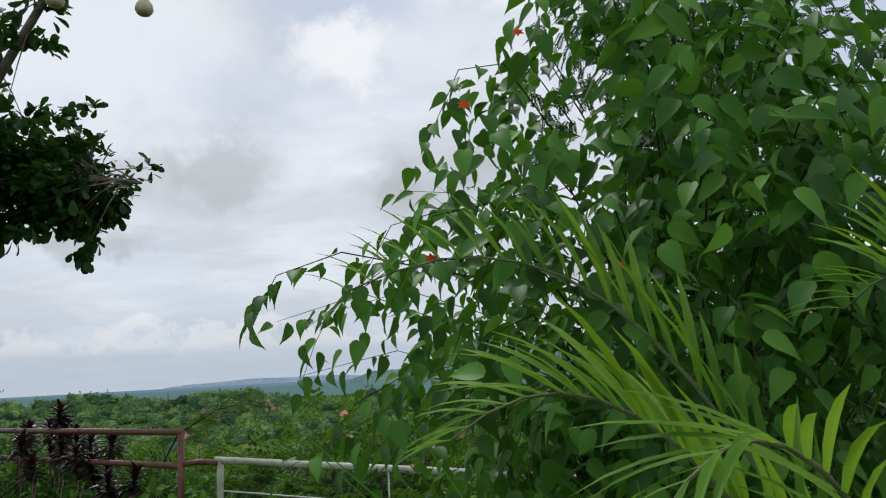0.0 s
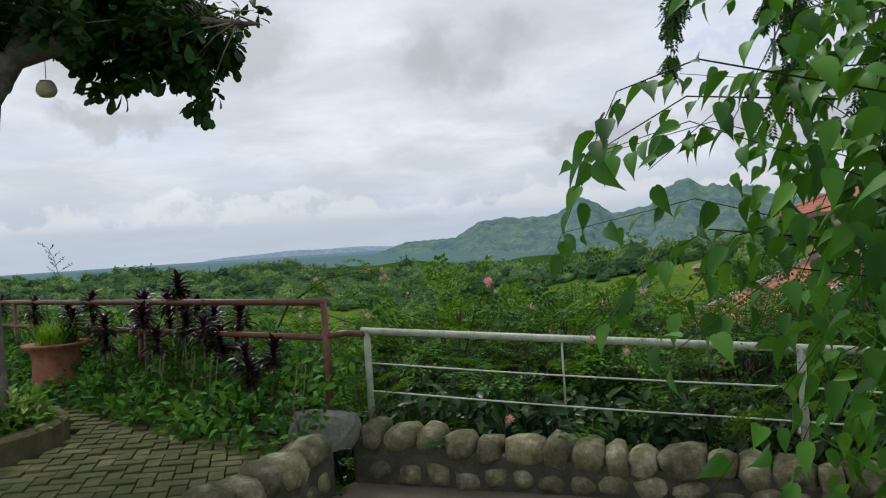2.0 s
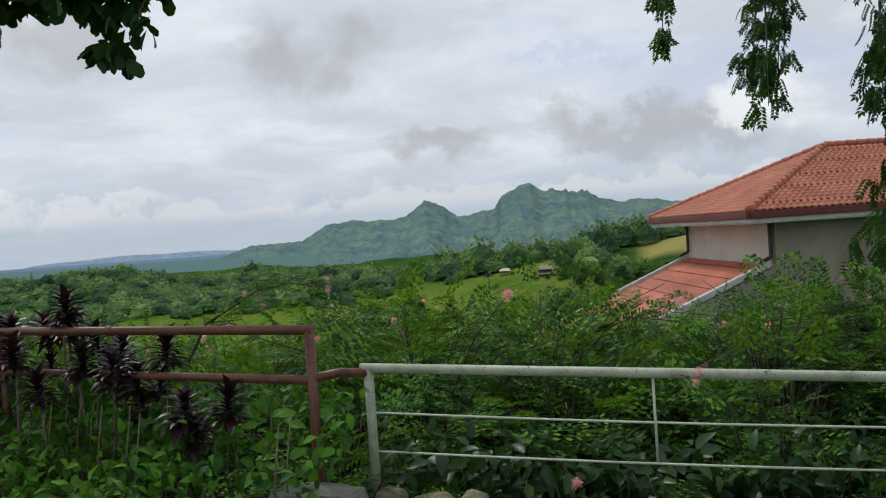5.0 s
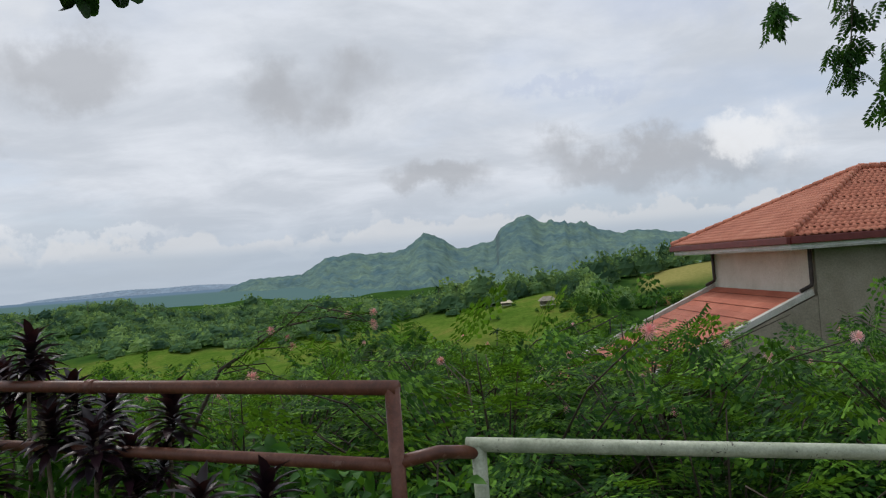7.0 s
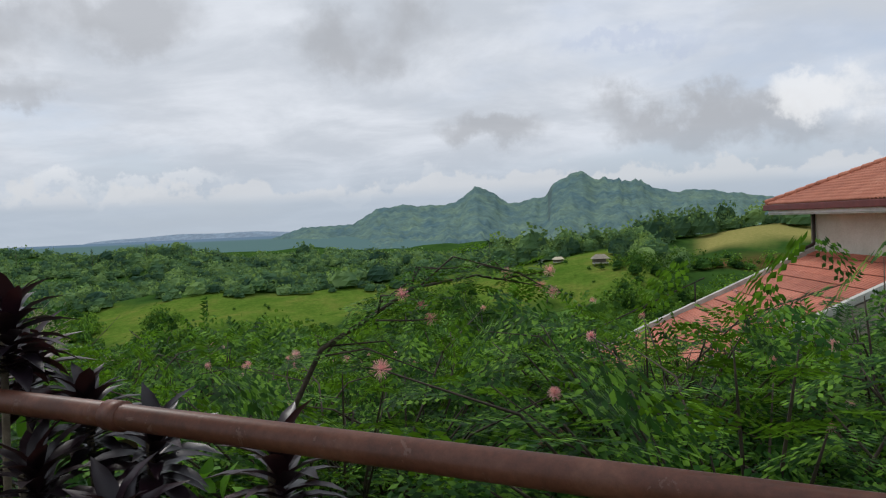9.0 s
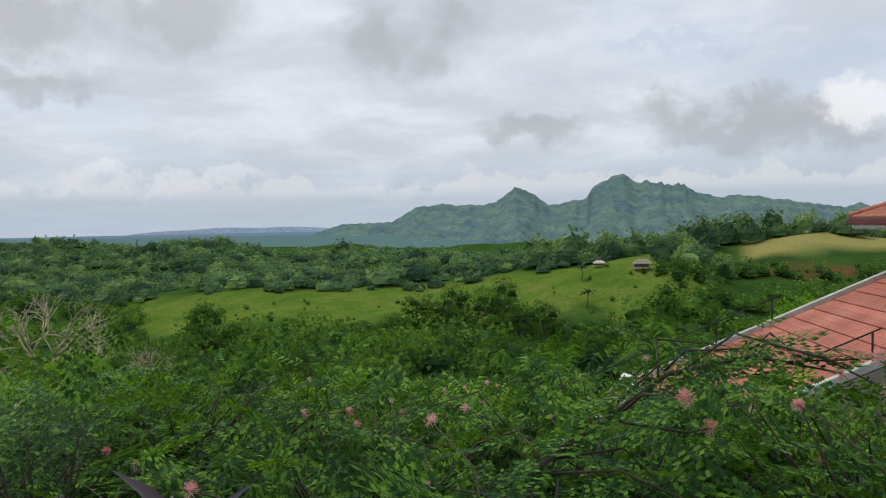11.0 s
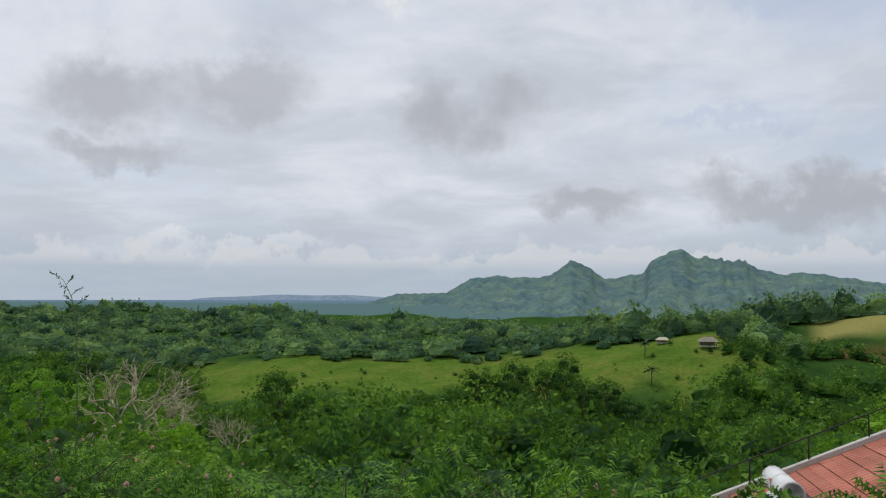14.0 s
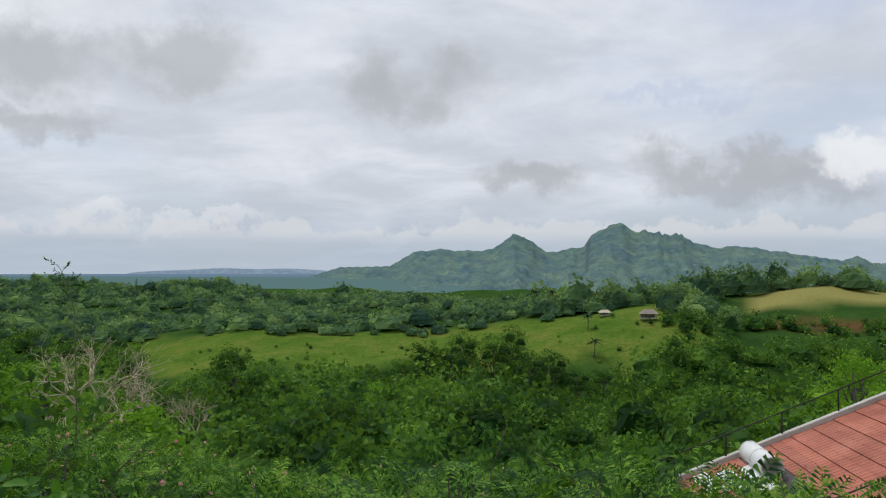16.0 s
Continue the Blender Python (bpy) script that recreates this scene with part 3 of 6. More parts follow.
# ---- far woods and valley trees ----
def dome(sides=9):
    """A round cap: rings of points on the upper part of a unit ball, closed by a top."""
    rings = [(1.0, -0.25), (0.97, 0.22), (0.74, 0.66), (0.36, 0.93)]
    V = [(r * math.cos(2 * math.pi * (k + 0.5 * j) / sides), r * math.sin(2 * math.pi * (k + 0.5 * j) / sides), z) for j, (r, z) in enumerate(rings) for k in range(sides)] + [(0, 0, 1.0)]
    F = [(j * sides + k, j * sides + (k + 1) % sides, (j + 1) * sides + (k + 1) % sides, (j + 1) * sides + k) for j in range(3) for k in range(sides)]
    F += [(3 * sides + k, 3 * sides + (k + 1) % sides, len(V) - 1, len(V) - 1) for k in range(sides)]
    return np.array(V), np.array(F)


DOME = dome()


def crowns(rng, C, r, h, quads, size, lobes=9, core=0.55):
    """Tree crowns at the points C, with the radii r and heights h: a lumpy inner mass of boughs and tufts of leaves on
    it.
    Returns points, faces and each point's tree sort (-0.5 to 0.5), lowered on the inner mass as shade."""
    n = len(C)
    C = np.asarray(C)
    rh = np.stack([r, r, h], -1)
    lob = rng.normal(size=(n, lobes, 3))
    lob[:, :, 2] = np.abs(lob[:, :, 2]) * 0.9 + 0.05
    lob = unit(lob)
    lob[:, 0] = (0, 0, 0.55)
    rad = rng.uniform(0.30, 0.46, size=(n, lobes))
    rad[:, 0] = 0.60
    sort = np.clip(rng.normal(size=n) * 0.22, -0.5, 0.5)
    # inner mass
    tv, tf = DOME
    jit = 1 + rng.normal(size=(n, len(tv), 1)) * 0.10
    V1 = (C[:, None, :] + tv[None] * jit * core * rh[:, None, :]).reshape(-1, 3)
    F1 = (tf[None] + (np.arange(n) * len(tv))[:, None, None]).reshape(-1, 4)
    # tufts over the boughs
    pick = rng.integers(0, lobes, size=(n, quads))
    c = np.take_along_axis(lob, pick[:, :, None].repeat(3, 2), 1) * 0.62
    lr = np.take_along_axis(rad, pick, 1)[:, :, None]
    d = unit(rng.normal(size=(n, quads, 3)) + np.array((0, 0, 0.45)))
    p = c + d * lr * rng.uniform(0.85, 1.1, size=lr.shape)
    P = C[:, None, :] + p * rh[:, None, :]
    nrm = unit(d + rng.normal(size=d.shape) * 0.30)
    R = frames(rng.normal(size=(n * quads, 3)), nrm.reshape(-1, 3))
    S = (size * r[:, None] * rng.uniform(0.55, 1.35, size=(n, quads))).ravel()
    V2, F2 = strew(leaf_plain(0.85, 0.2), P.reshape(-1, 3), R, S)
    bough = rng.normal(size=(n, lobes)) * 0.07
    # the inner mass is coloured darker, as the shade between the tufts
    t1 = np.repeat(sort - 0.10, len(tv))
    t2 = np.repeat((sort[:, None] + np.take_along_axis(bough, pick, 1)).ravel(), 4)
    V, F = merge((V1, F1), (V2, F2))
    return V, F, np.concatenate([t1, t2])


def leaf_mesh(name, V, F, sort, mat):
    me = mesh_of(name, V, F, mat)
    me.attributes.new("sort", "FLOAT", "POINT").data.foreach_set("value", np.asarray(sort, np.float32))
    return me


def build_woods():
    rng = np.random.default_rng(11)

    def scatter(n, u0, u1, d0, d1, keep=None):
        d = np.sqrt(rng.uniform(d0 ** 2, d1 ** 2, n))
        u = rng.uniform(u0, u1, n)
        if keep is not None:
            k = keep(u, d)
            d, u = d[k], u[k]
        x, y = u * d, d + 5
        return np.stack([x, y, ground_z(x, y)], -1)

    def wood(name, label, C, r0, r1, tall, quads, size, mat):
        r = rng.uniform(r0, r1, len(C)) * rng.choice([0.55, 0.8, 1, 1.35, 1.6], len(C), p=(0.2, 0.25, 0.3, 0.15, 0.1))
        h = r * rng.uniform(tall * 0.8, tall * 1.35, len(C))
        C = C + np.stack([0 * r, 0 * r, h * 0.30], -1)
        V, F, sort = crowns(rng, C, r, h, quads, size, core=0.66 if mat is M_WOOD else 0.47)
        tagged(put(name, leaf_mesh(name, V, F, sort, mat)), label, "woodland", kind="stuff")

    def glade(u, d):
        """Grassy gaps in the far wood."""
        return np.sin(u * 21 + d * 0.013) + np.sin(u * 47 - d * 0.045 + 1.0) + 0.7 * np.sin(d * 0.075 + u * 9) < 1.35
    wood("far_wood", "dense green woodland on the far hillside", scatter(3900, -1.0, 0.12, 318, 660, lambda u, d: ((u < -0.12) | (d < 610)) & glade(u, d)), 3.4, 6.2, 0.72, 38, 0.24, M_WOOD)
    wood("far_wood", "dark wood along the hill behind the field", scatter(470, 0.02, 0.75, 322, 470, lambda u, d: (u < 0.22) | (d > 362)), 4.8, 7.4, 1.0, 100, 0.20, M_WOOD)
    wood("valley_wood", "thick trees filling the valley side", scatter(880, -0.75, 0.85, 92, 262, lambda u, d: (d < 192 + 10 * np.sin(u * 19) + np.clip((u - 0.03) * 330, 0, 62))), 3.0, 5.6, 0.85, 230, 0.11, M_VALLEY)
    wood("valley_wood", "scrub along the foot of the hill field", scatter(190, 0.24, 0.75, 225, 298, lambda u, d: (d > 279) | (d < 256)), 2.4, 4.2, 0.7, 90, 0.19, M_VALLEY)
    wood("valley_scrub", "green scrub down the near slope", scatter(680, -1.0, 0.75, 26, 95), 1.3, 2.5, 0.8, 190, 0.14, M_VALLEY)
    wood("valley_wood", "dark trees climbing to the yellow field", scatter(430, 0.10, 0.85, 192, 300, lambda u, d: (d < 212 + np.clip((u - 0.10) * 420, 0, 70)) & ~((d > 252) & (d < 280) & (u > 0.27) & (u < 0.44))), 3.0, 5.2, 0.85, 130, 0.155, M_VALLEY)
    wood("valley_wood", "trees on the hillside beyond the slope", scatter(360, -1.1, -0.5, 196, 330, lambda u, d: u < -0.50 - 0.02 * np.sin(d * 0.1)), 3.2, 5.4, 0.8, 110, 0.17, M_VALLEY)
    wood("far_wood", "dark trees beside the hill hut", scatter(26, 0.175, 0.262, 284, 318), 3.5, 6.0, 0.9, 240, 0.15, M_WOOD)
    wood("valley_wood", "trees fringing the lower edge of the meadow", scatter(150, -0.52, 0.02, 186, 218, lambda u, d: d < 204 + 9 * np.sin(u * 23)), 2.6, 4.4, 0.8, 130, 0.16, M_VALLEY)
    wood("field_shrubs", "bushes round the hill hut", scatter(22, 0.175, 0.25, 262, 290), 1.8, 3.4, 0.9, 120, 0.16, M_VALLEY)
    wood("field_shrubs", "scattered bushes on the meadow", scatter(70, -0.45, 0.22, 232, 296), 0.7, 1.8, 0.8, 50, 0.25, M_VALLEY)


build_woods()


# ---- terrace: lower concrete floor, stone wall, brick paving ----
def slab(name, pts, z, thick, mat, label, category):
    bm = bmesh.new()
    top = [bm.verts.new((x, y, zz)) for (x, y), zz in zip(pts, z)]
    bot = [bm.verts.new((x, y, zz - thick)) for (x, y), zz in zip(pts, z)]
    bm.faces.new(top)
    bm.faces.new(bot[::-1])
    for i in range(len(pts)):
        j = (i + 1) % len(pts)
        bm.faces.new((top[j], top[i], bot[i], bot[j]))
    return tagged(put(name, bm_mesh(name, bm, mat)), label, category, kind="structure")


def brick_z(x):
    return 0.25 + 0.05 * max(0.0, -x)


slab("floor", [(-0.6, -6), (9, -6), (9, 3.0), (0.2, 4.78), (-0.6, 3.0)], [0.0] * 5, 0.25, M_CONCRETE, "worn concrete floor inside the stone wall", "floor")
slab("pavement", [(-0.55, 1.0), (0.02, 4.3), (0.0, 4.72), (-7, 8.5), (-10, 8.5), (-10, 1.0)],
     [brick_z(x) - 0.02 for x in (-0.55, 0.02, 0.0, -7, -10, -10)], 0.35, M_JOINT, "brick paved path of herringbone grey bricks", "pavement")


def stone_mesh(rng, a, b, c):
    bm = bmesh.new()
    bmesh.ops.create_icosphere(bm, subdivisions=2, radius=1)
    off = Vector(rng.uniform(-50, 50, 3))
    for v in bm.verts:
        k = 1 + 0.34 * noise.noise(v.co * 1.3 + off) + 0.13 * noise.noise(v.co * 3 + off)
        p = v.co * k
        q = Vector([math.copysign(abs(t) ** 0.72, t) for t in p])
        v.co = (q[0] * a, q[1] * b, q[2] * c)
    return bm


def build_stone_wall():
    rng = np.random.default_rng(5)
    runs = [("stone_wall", "low river-stone wall carrying the pale pipe rail", (0.22, 4.80), (6.5, 3.55), 0.40, -0.055),
            ("stone_wall", "low river-stone wall beside the brick path", (0.02, 4.45), (-0.62, 1.2), 0.40, 0.0)]
    for name, label, a, b, top, slope in runs:
        wall = thing(name, label, "stone wall", kind="structure")
        a, b = np.array(a), np.array(b)
        L = np.linalg.norm(b - a)
        t = (b - a) / L
        yaw = math.degrees(math.atan2(t[1], t[0]))
        core = box((L + 0.05, 0.2, 0.6), bevel=0.02)
        for v in core.verts:
            v.co.z += slope * (v.co.x + L / 2) * (v.co.z > 0)
        bmesh.ops.transform(core, matrix=pose(*(a + b) / 2, top - 0.40, 0, 0, yaw), verts=core.verts)
        part("core", core, M_MORTAR, wall, "dark mossy mortar")
        for row, (zc, sc) in enumerate(((0.09, 0.085), (top - 0.08, 0.105))):
            x = 0.04
            while x < L:
                w = rng.uniform(0.07, 0.15) * (1.1 if row else 1)
                z = zc + slope * x * (1 if row else 0.3) + rng.uniform(-0.02, 0.02)
                bm = stone_mesh(rng, w * 0.98, 0.15 if row else 0.14, sc * rng.uniform(0.85, 1.1))
                p = a + t * (x + w)
                bmesh.ops.transform(bm, matrix=pose(p[0], p[1], z, rng.uniform(-14, 14), rng.uniform(-12, 12), yaw + rng.uniform(-9, 9)), verts=bm.verts)
                part("stone", bm, M_STONE, wall, smooth=True)
                x += w * 1.74 + rng.uniform(0, 0.02)


build_stone_wall()
_rng = np.random.default_rng(3)
_bm = bmesh.new()
_rng = np.random.default_rng(404)
# an angular block: the hull of points scattered in a flat wedge
for _ in range(46):
    u, v, w = _rng.uniform(-1, 1, 3)
    w = max(-1.0, min(1.0, w * 1.5))
    _bm.verts.new((u * (0.28 - 0.04 * w), v * (0.175 - 0.02 * w), w * 0.115 + 0.03 * u * (w > 0) - 0.02 * v))
_h = bmesh.ops.convex_hull(_bm, input=_bm.verts[:])
bmesh.ops.delete(_bm, geom=[v for v in _bm.verts if not v.link_faces], context="VERTS")
bmesh.ops.dissolve_limit(_bm, angle_limit=radians(14), verts=_bm.verts[:], edges=_bm.edges[:])
bmesh.ops.triangulate(_bm, faces=_bm.faces[:])
bmesh.ops.subdivide_edges(_bm, edges=_bm.edges[:], cuts=3, use_grid_fill=True)
bmesh.ops.smooth_vert(_bm, verts=_bm.verts[:], factor=0.12, use_axis_x=True, use_axis_y=True, use_axis_z=True)
for v in _bm.verts:
    v.co += Vector((0.3, 0.3, 1)) * 0.010 * noise.noise(v.co * 14) + Vector((0.6, 0.6, 0.6)) * 0.006 * noise.noise(v.co * 37)
bmesh.ops.transform(_bm, matrix=pose(0.0, 4.66, 0.415, 8, 10, -14), verts=_bm.verts)
tagged(put("boulder", bm_mesh("boulder", _bm, M_ROCK)), "angular grey boulder set at the corner of the wall", "boulder")


# ---- rails ----
def pipe(name, parent, pts, r, mat, label="", sides=12):
    return put(name, tube_mesh(name, [[(np.array(p, float), r) for p in pts]], mat, sides), parent, label)


def build_white_rail():
    rail = thing("pipe_railing", "chipped pale green pipe railing with two wires on the stone wall", "railing")
    a, b = np.array((0.28, 4.90, 1.055)), np.array((3.12, 4.34, 0.90))
    d = b - a
    pipe("top_rail", rail, [a - d * 0.015, a + d * 0.5, a + d * 1.0, a + d * 2.1], 0.026, M_WHITE)
    for k, h in ((0, 0.66), (1, 0.66), (2, 0.66)):
        p = a + d * k
        pipe("post", rail, [p - (0, 0, h), p - (0, 0, 0.3), p], 0.026, M_WHITE)
    for k, dz in ((0.5, 0.44), (1.5, 0.44)):
        p = a + d * k
        pipe("thin_post", rail, [p - (0, 0, dz), p - (0, 0, dz / 2), p], 0.007, M_WIRE)
    for dz in (0.235, 0.44):
        pts = [a + d * s - (0, 0, dz + 0.012 * math.sin(math.pi * (s % 1.0))) for s in np.linspace(0, 2.1, 15)]
        pipe("wire", rail, pts, 0.006, M_WIRE, sides=6)


def build_red_rail():
    rail = thing("pipe_railing", "red oxide painted pipe railing along the brick path", "railing")
    t = unit(np.array((-1.0, 0.50, 0.004)))
    a = np.array((0.0, 4.80, 1.29))
    pipe("top_rail", rail, [a - t * 0.02, a + t * 2.2, a + t * 5, a + t * 9.5], 0.026, M_RED)
    b = a - (0, 0, 0.26)
    pipe("lower_rail", rail, [b, b + t * 2.2, b + t * 5, b + t * 9.5], 0.024, M_RED)
    for s in (0, 2.4, 4.8, 7.2, 9.4):
        p = a + t * s
        pipe("post", rail, [p - (0, 0, 1.15), p - (0, 0, 0.5), p], 0.026, M_RED)
    p = a + t * 1.42
    pipe("collar", rail, [p - t * 0.022, p, p + t * 0.022], 0.031, M_RED)
    pipe("link_pipe", rail, [b + (0.0, 0, 0.01), b + (0.14, 0.05, 0.022), (0.275, 4.90, 1.03)], 0.024, M_RED)


build_white_rail()
build_red_rail()


# ---- the house on the slope ----
HX, HY0, HY1, HX1 = 10.35, 22.25, 29.4, 26.0     # wall planes
EX, EY0, EY1, EX1 = 9.35, 21.4, 30.6, 27.0       # eaves
EZ, RISE = 1.78, 0.43                            # eaves' height, roof slope
LOW = lambda x: 0.25 + 0.43 * (x - 10.3)         # lower roof


def open_tube(outer, inner, length, m, sides=24):
    """A round tube with open ends and a wall of its own thickness, lying along z before m."""
    bm = bmesh.new()
    prof = [(outer, -length / 2), (outer, length / 2), (inner, length / 2), (inner, -length / 2)]
    rings = [[bm.verts.new((r * math.cos(2 * math.pi * k / sides), r * math.sin(2 * math.pi * k / sides), z)) for k in range(sides)] for r, z in prof]
    for i in range(4):
        p, q = rings[i], rings[(i + 1) % 4]
        for k in range(sides):
            bm.faces.new((p[k], p[(k + 1) % sides], q[(k + 1) % sides], q[k]))
    bmesh.ops.transform(bm, matrix=m, verts=bm.verts)
    bmesh.ops.recalc_face_normals(bm, faces=bm.faces)
    return bm


def ribbed(length, width, pitch=0.19, high=0.011, thick=0.02):
    """A roof sheet with ribs running up the slope."""
    bm = bmesh.new()
    n = int(width / pitch)
    ys, zs = [], []
    for k in range(n):
        y = -width / 2 + width * k / n
        ys += [y, y + pitch * 0.55, y + pitch * 0.66, y + pitch * 0.84]
        zs += [0, 0, high, high]
    ys.append(width / 2), zs.append(0)
    rows = [[bm.verts.new((x, y, z + dz)) for y, z in zip(ys, zs)] for x, dz in ((-length / 2, -thick), (-length / 2, 0), (length / 2, 0), (length / 2, -thick))]
    for a, b in ((0, 1), (1, 2), (2, 3), (3, 0)):
        for i in range(len(ys) - 1):
            bm.faces.new((rows[a][i], rows[b][i], rows[b][i + 1], rows[a][i + 1]))
    bmesh.ops.recalc_face_normals(bm, faces=bm.faces)
    return bm


def build_house():
    house = thing("house", "grey rendered house with a red clay tile hip roof", "house")
    wall = put("wall", bm_mesh("wall", box((HX1 - HX, 0.2, 9.6), ((HX1 + HX) / 2, HY0, 1.45 - 4.8)), M_GREYWALL), house, "bare grey rendered wall")
    part("wall", box((0.2, HY1 - HY0 - 0.21, 9.6), (HX + 0.1, (HY0 + HY1) / 2 + 0.002, 1.45 - 4.8)), M_CREAM, house, "cream painted wall")
    part("wall", box((HX1 - HX, 0.2, 9.6), ((HX1 + HX) / 2, HY1, 1.45 - 4.8)), M_GREYWALL, house)
    part("wall", box((0.2, HY1 - HY0 - 0.21, 9.6), (HX1 - 0.1, (HY0 + HY1) / 2, 1.45 - 4.8)), M_GREYWALL, house)
    part("corner_post", box((0.16, 0.34, 1.3), (HX - 0.02, HY0 + 0.28, 0.82)), M_CREAM, house, "pale corner strip")
    # soffit and fascia
    part("soffit", box((EX1 - EX - 0.1, EY1 - EY0 - 0.1, 0.08), ((EX + EX1) / 2, (EY0 + EY1) / 2, EZ - 0.31)), M_CAP, house, "pale soffit boards")
    for nm, sx, sy, x, y in (("gutter", 0.14, EY1 - EY0 + 0.1, EX - 0.03, (EY0 + EY1) / 2), ("gutter", EX1 - EX, 0.14, (EX + EX1) / 2, EY0 - 0.03),
                             ("gutter", EX1 - EX, 0.14, (EX + EX1) / 2, EY1 + 0.03)):
        part(nm, box((sx, sy, 0.19), (x, y, EZ - 0.105), 0.02), M_FASCIA, house, "dark red gutter")
    part("fascia", box((0.05, EY1 - EY0 - 0.1, 0.10), (EX + 0.07, (EY0 + EY1) / 2, EZ - 0.25)), M_BARREL, house, "white fascia board")
    part("fascia", box((EX1 - EX - 0.1, 0.05, 0.10), ((EX + EX1) / 2, EY0 + 0.07, EZ - 0.25)), M_BARREL, house, "white fascia board")
    for y in (HY0 - 0.02, HY1 - 0.35):
        zb = 0.42
        pipe("downpipe", house, [(HX - 0.1, y, EZ - 0.27), (HX - 0.1, y, 1.0), (HX - 0.1, y, zb + 0.12), (HX - 0.12, y, zb + 0.04), (HX - 0.2, y, zb), (HX - 0.42, y, zb - 0.10)], 0.055, M_PIPE, "dark downpipe", 8)
    # roof body under the tiles: a hip roof
    half = (EY1 - EY0) / 2
    rz, mid = EZ + half * RISE, (EY0 + EY1) / 2
    bm = bmesh.new()
    q = [bm.verts.new(p) for p in ((EX, EY0, EZ), (EX1, EY0, EZ), (EX1, EY1, EZ), (EX, EY1, EZ), (EX + half, mid, rz), (EX1 - half, mid, rz))]
    for f in ((0, 1, 5, 4), (1, 2, 5), (2, 3, 4, 5), (3, 0, 4), (3, 2, 1, 0)):
        bm.faces.new([q[i] for i in f])
    roof = part("roof", bm, M_TILE, house, "hip roof of red clay tiles")
    # hip and ridge caps
    for p0, p1 in (((EX, EY0, EZ), (EX + half, mid, rz)), ((EX, EY1, EZ), (EX + half, mid, rz)), ((EX + half, mid, rz), (EX1 - half, mid, rz))):
        p0, p1 = np.array(p0, float), np.array(p1, float)
        n = int(np.linalg.norm(p1 - p0) / 0.34)
        for i in range(n):
            s = p0 + (p1 - p0) * (i / n) + (0, 0, 0.06)
            e = p0 + (p1 - p0) * ((i + 1.12) / n) + (0, 0, 0.05)
            put("ridge_cap", tube_mesh("ridge_cap", [[(s, 0.115), ((s + e) / 2, 0.11), (e, 0.09)]], M_TILE, 8), roof)
    # barrel tiles, course by course
    w, c = 0.19, 0.23
    prof = [(-0.5, 0.0), (-0.32, 0.002), (-0.22, 0.02), (-0.05, 0.038), (0.12, 0.038), (0.3, 0.02), (0.38, 0.004), (0.5, 0.0)]
    tv = [(x * w, 0.0, z + 0.017) for x, z in prof] + [(x * w, c * 1.08, z + 0.004) for x, z in prof] + [(x * w, 0.0, z - 0.004) for x, z in prof]
    tf = [(i, i + 1, 9 + i, 8 + i) for i in range(7)] + [(16 + i, 17 + i, i + 1, i) for i in range(7)]
    tile = mesh_of("tile", tv, tf, M_TILE, True)
    sl = math.atan(RISE)
    rest_p, rest_r = [], []
    count = 0
    courses = int(half / math.cos(sl) / c)
    for face in ("west", "south"):
        length = (EY1 - EY0) if face == "west" else (EX1 - EX)
        for j in range(courses):
            up = j * c
            run, lift = up * math.cos(sl), up * math.sin(sl)
            n0, n1 = run + 0.05, length - run - 0.05
            k = int((n1 - n0) / w)
            for i in range(k):
                s = n0 + (i + 0.5) * w + ((n1 - n0) - k * w) / 2
                if face == "west":
                    m = pose(EX + run - 0.04, EY0 + s, EZ + lift, 0, 0, -90) @ pose(0, 0, 0, math.degrees(sl))
                else:
                    m = pose(EX + s, EY0 + run - 0.04, EZ + lift, 0, 0, 0) @ pose(0, 0, 0, math.degrees(sl))
                if face == "south" and s < 5.6 and count < 300:
                    put("tile", tile, roof, at=m)
                    count += 1
                else:
                    rest_p.append(m.translation), rest_r.append(m.to_3x3())
    V, F = strew((np.array(tv), np.array(tf)), np.array(rest_p), np.array(rest_r), np.ones(len(rest_p)))
    tagged(put("tiles", mesh_of("tiles", V, F, M_TILE, True), roof), kind="stuff")

    # the long lower roof beside the house, with a coping along both edges
    low = thing("lean_to_roof", "long sloping red sheet roof with pale copings below the house", "roof")
    x0, x1 = 0.1, 10.25
    sl = math.atan(0.43)
    n = 34
    rng = np.random.default_rng(8)
    for i in range(n):
        a, b = x0 + (x1 - x0) * i / n, x0 + (x1 - x0) * (i + 1) / n + 0.03
        if i in (6, 7):
            continue
        L = (b - a) / math.cos(sl)
        bm = ribbed(L - 0.045, HY1 - HY0 - 0.5)
        bmesh.ops.transform(bm, matrix=pose((a + b) / 2, (HY0 + HY1) / 2, LOW((a + b) / 2) + 0.012 * (i % 2), 0, -math.degrees(sl) + 1.6, 0), verts=bm.verts)
        part("roof_sheet", bm, M_SHEET, low)
    for k in range(3):
        bm = box((0.44, 2.0, 0.02), bevel=0.005)
        bmesh.ops.transform(bm, matrix=pose(0.75 + 0.5 * k, 27.6 - 0.5 * k, LOW(0.75 + 0.5 * k) + 0.08 + 0.03 * k, rng.uniform(-4, 4), -math.degrees(sl), rng.uniform(-6, 6)), verts=bm.verts)
        part("pale_sheet", bm, M_BARREL, low, "pale loose metal sheet")
    part("underlay", box(((x1 - x0) / math.cos(sl), HY1 - HY0 - 0.45, 0.1), ((x0 + x1) / 2, (HY0 + HY1) / 2, LOW((x0 + x1) / 2) - 0.075), turn=pose(0, 0, 0, 0, -math.degrees(sl), 0)), M_PIPE, low, "dark timber underlay")
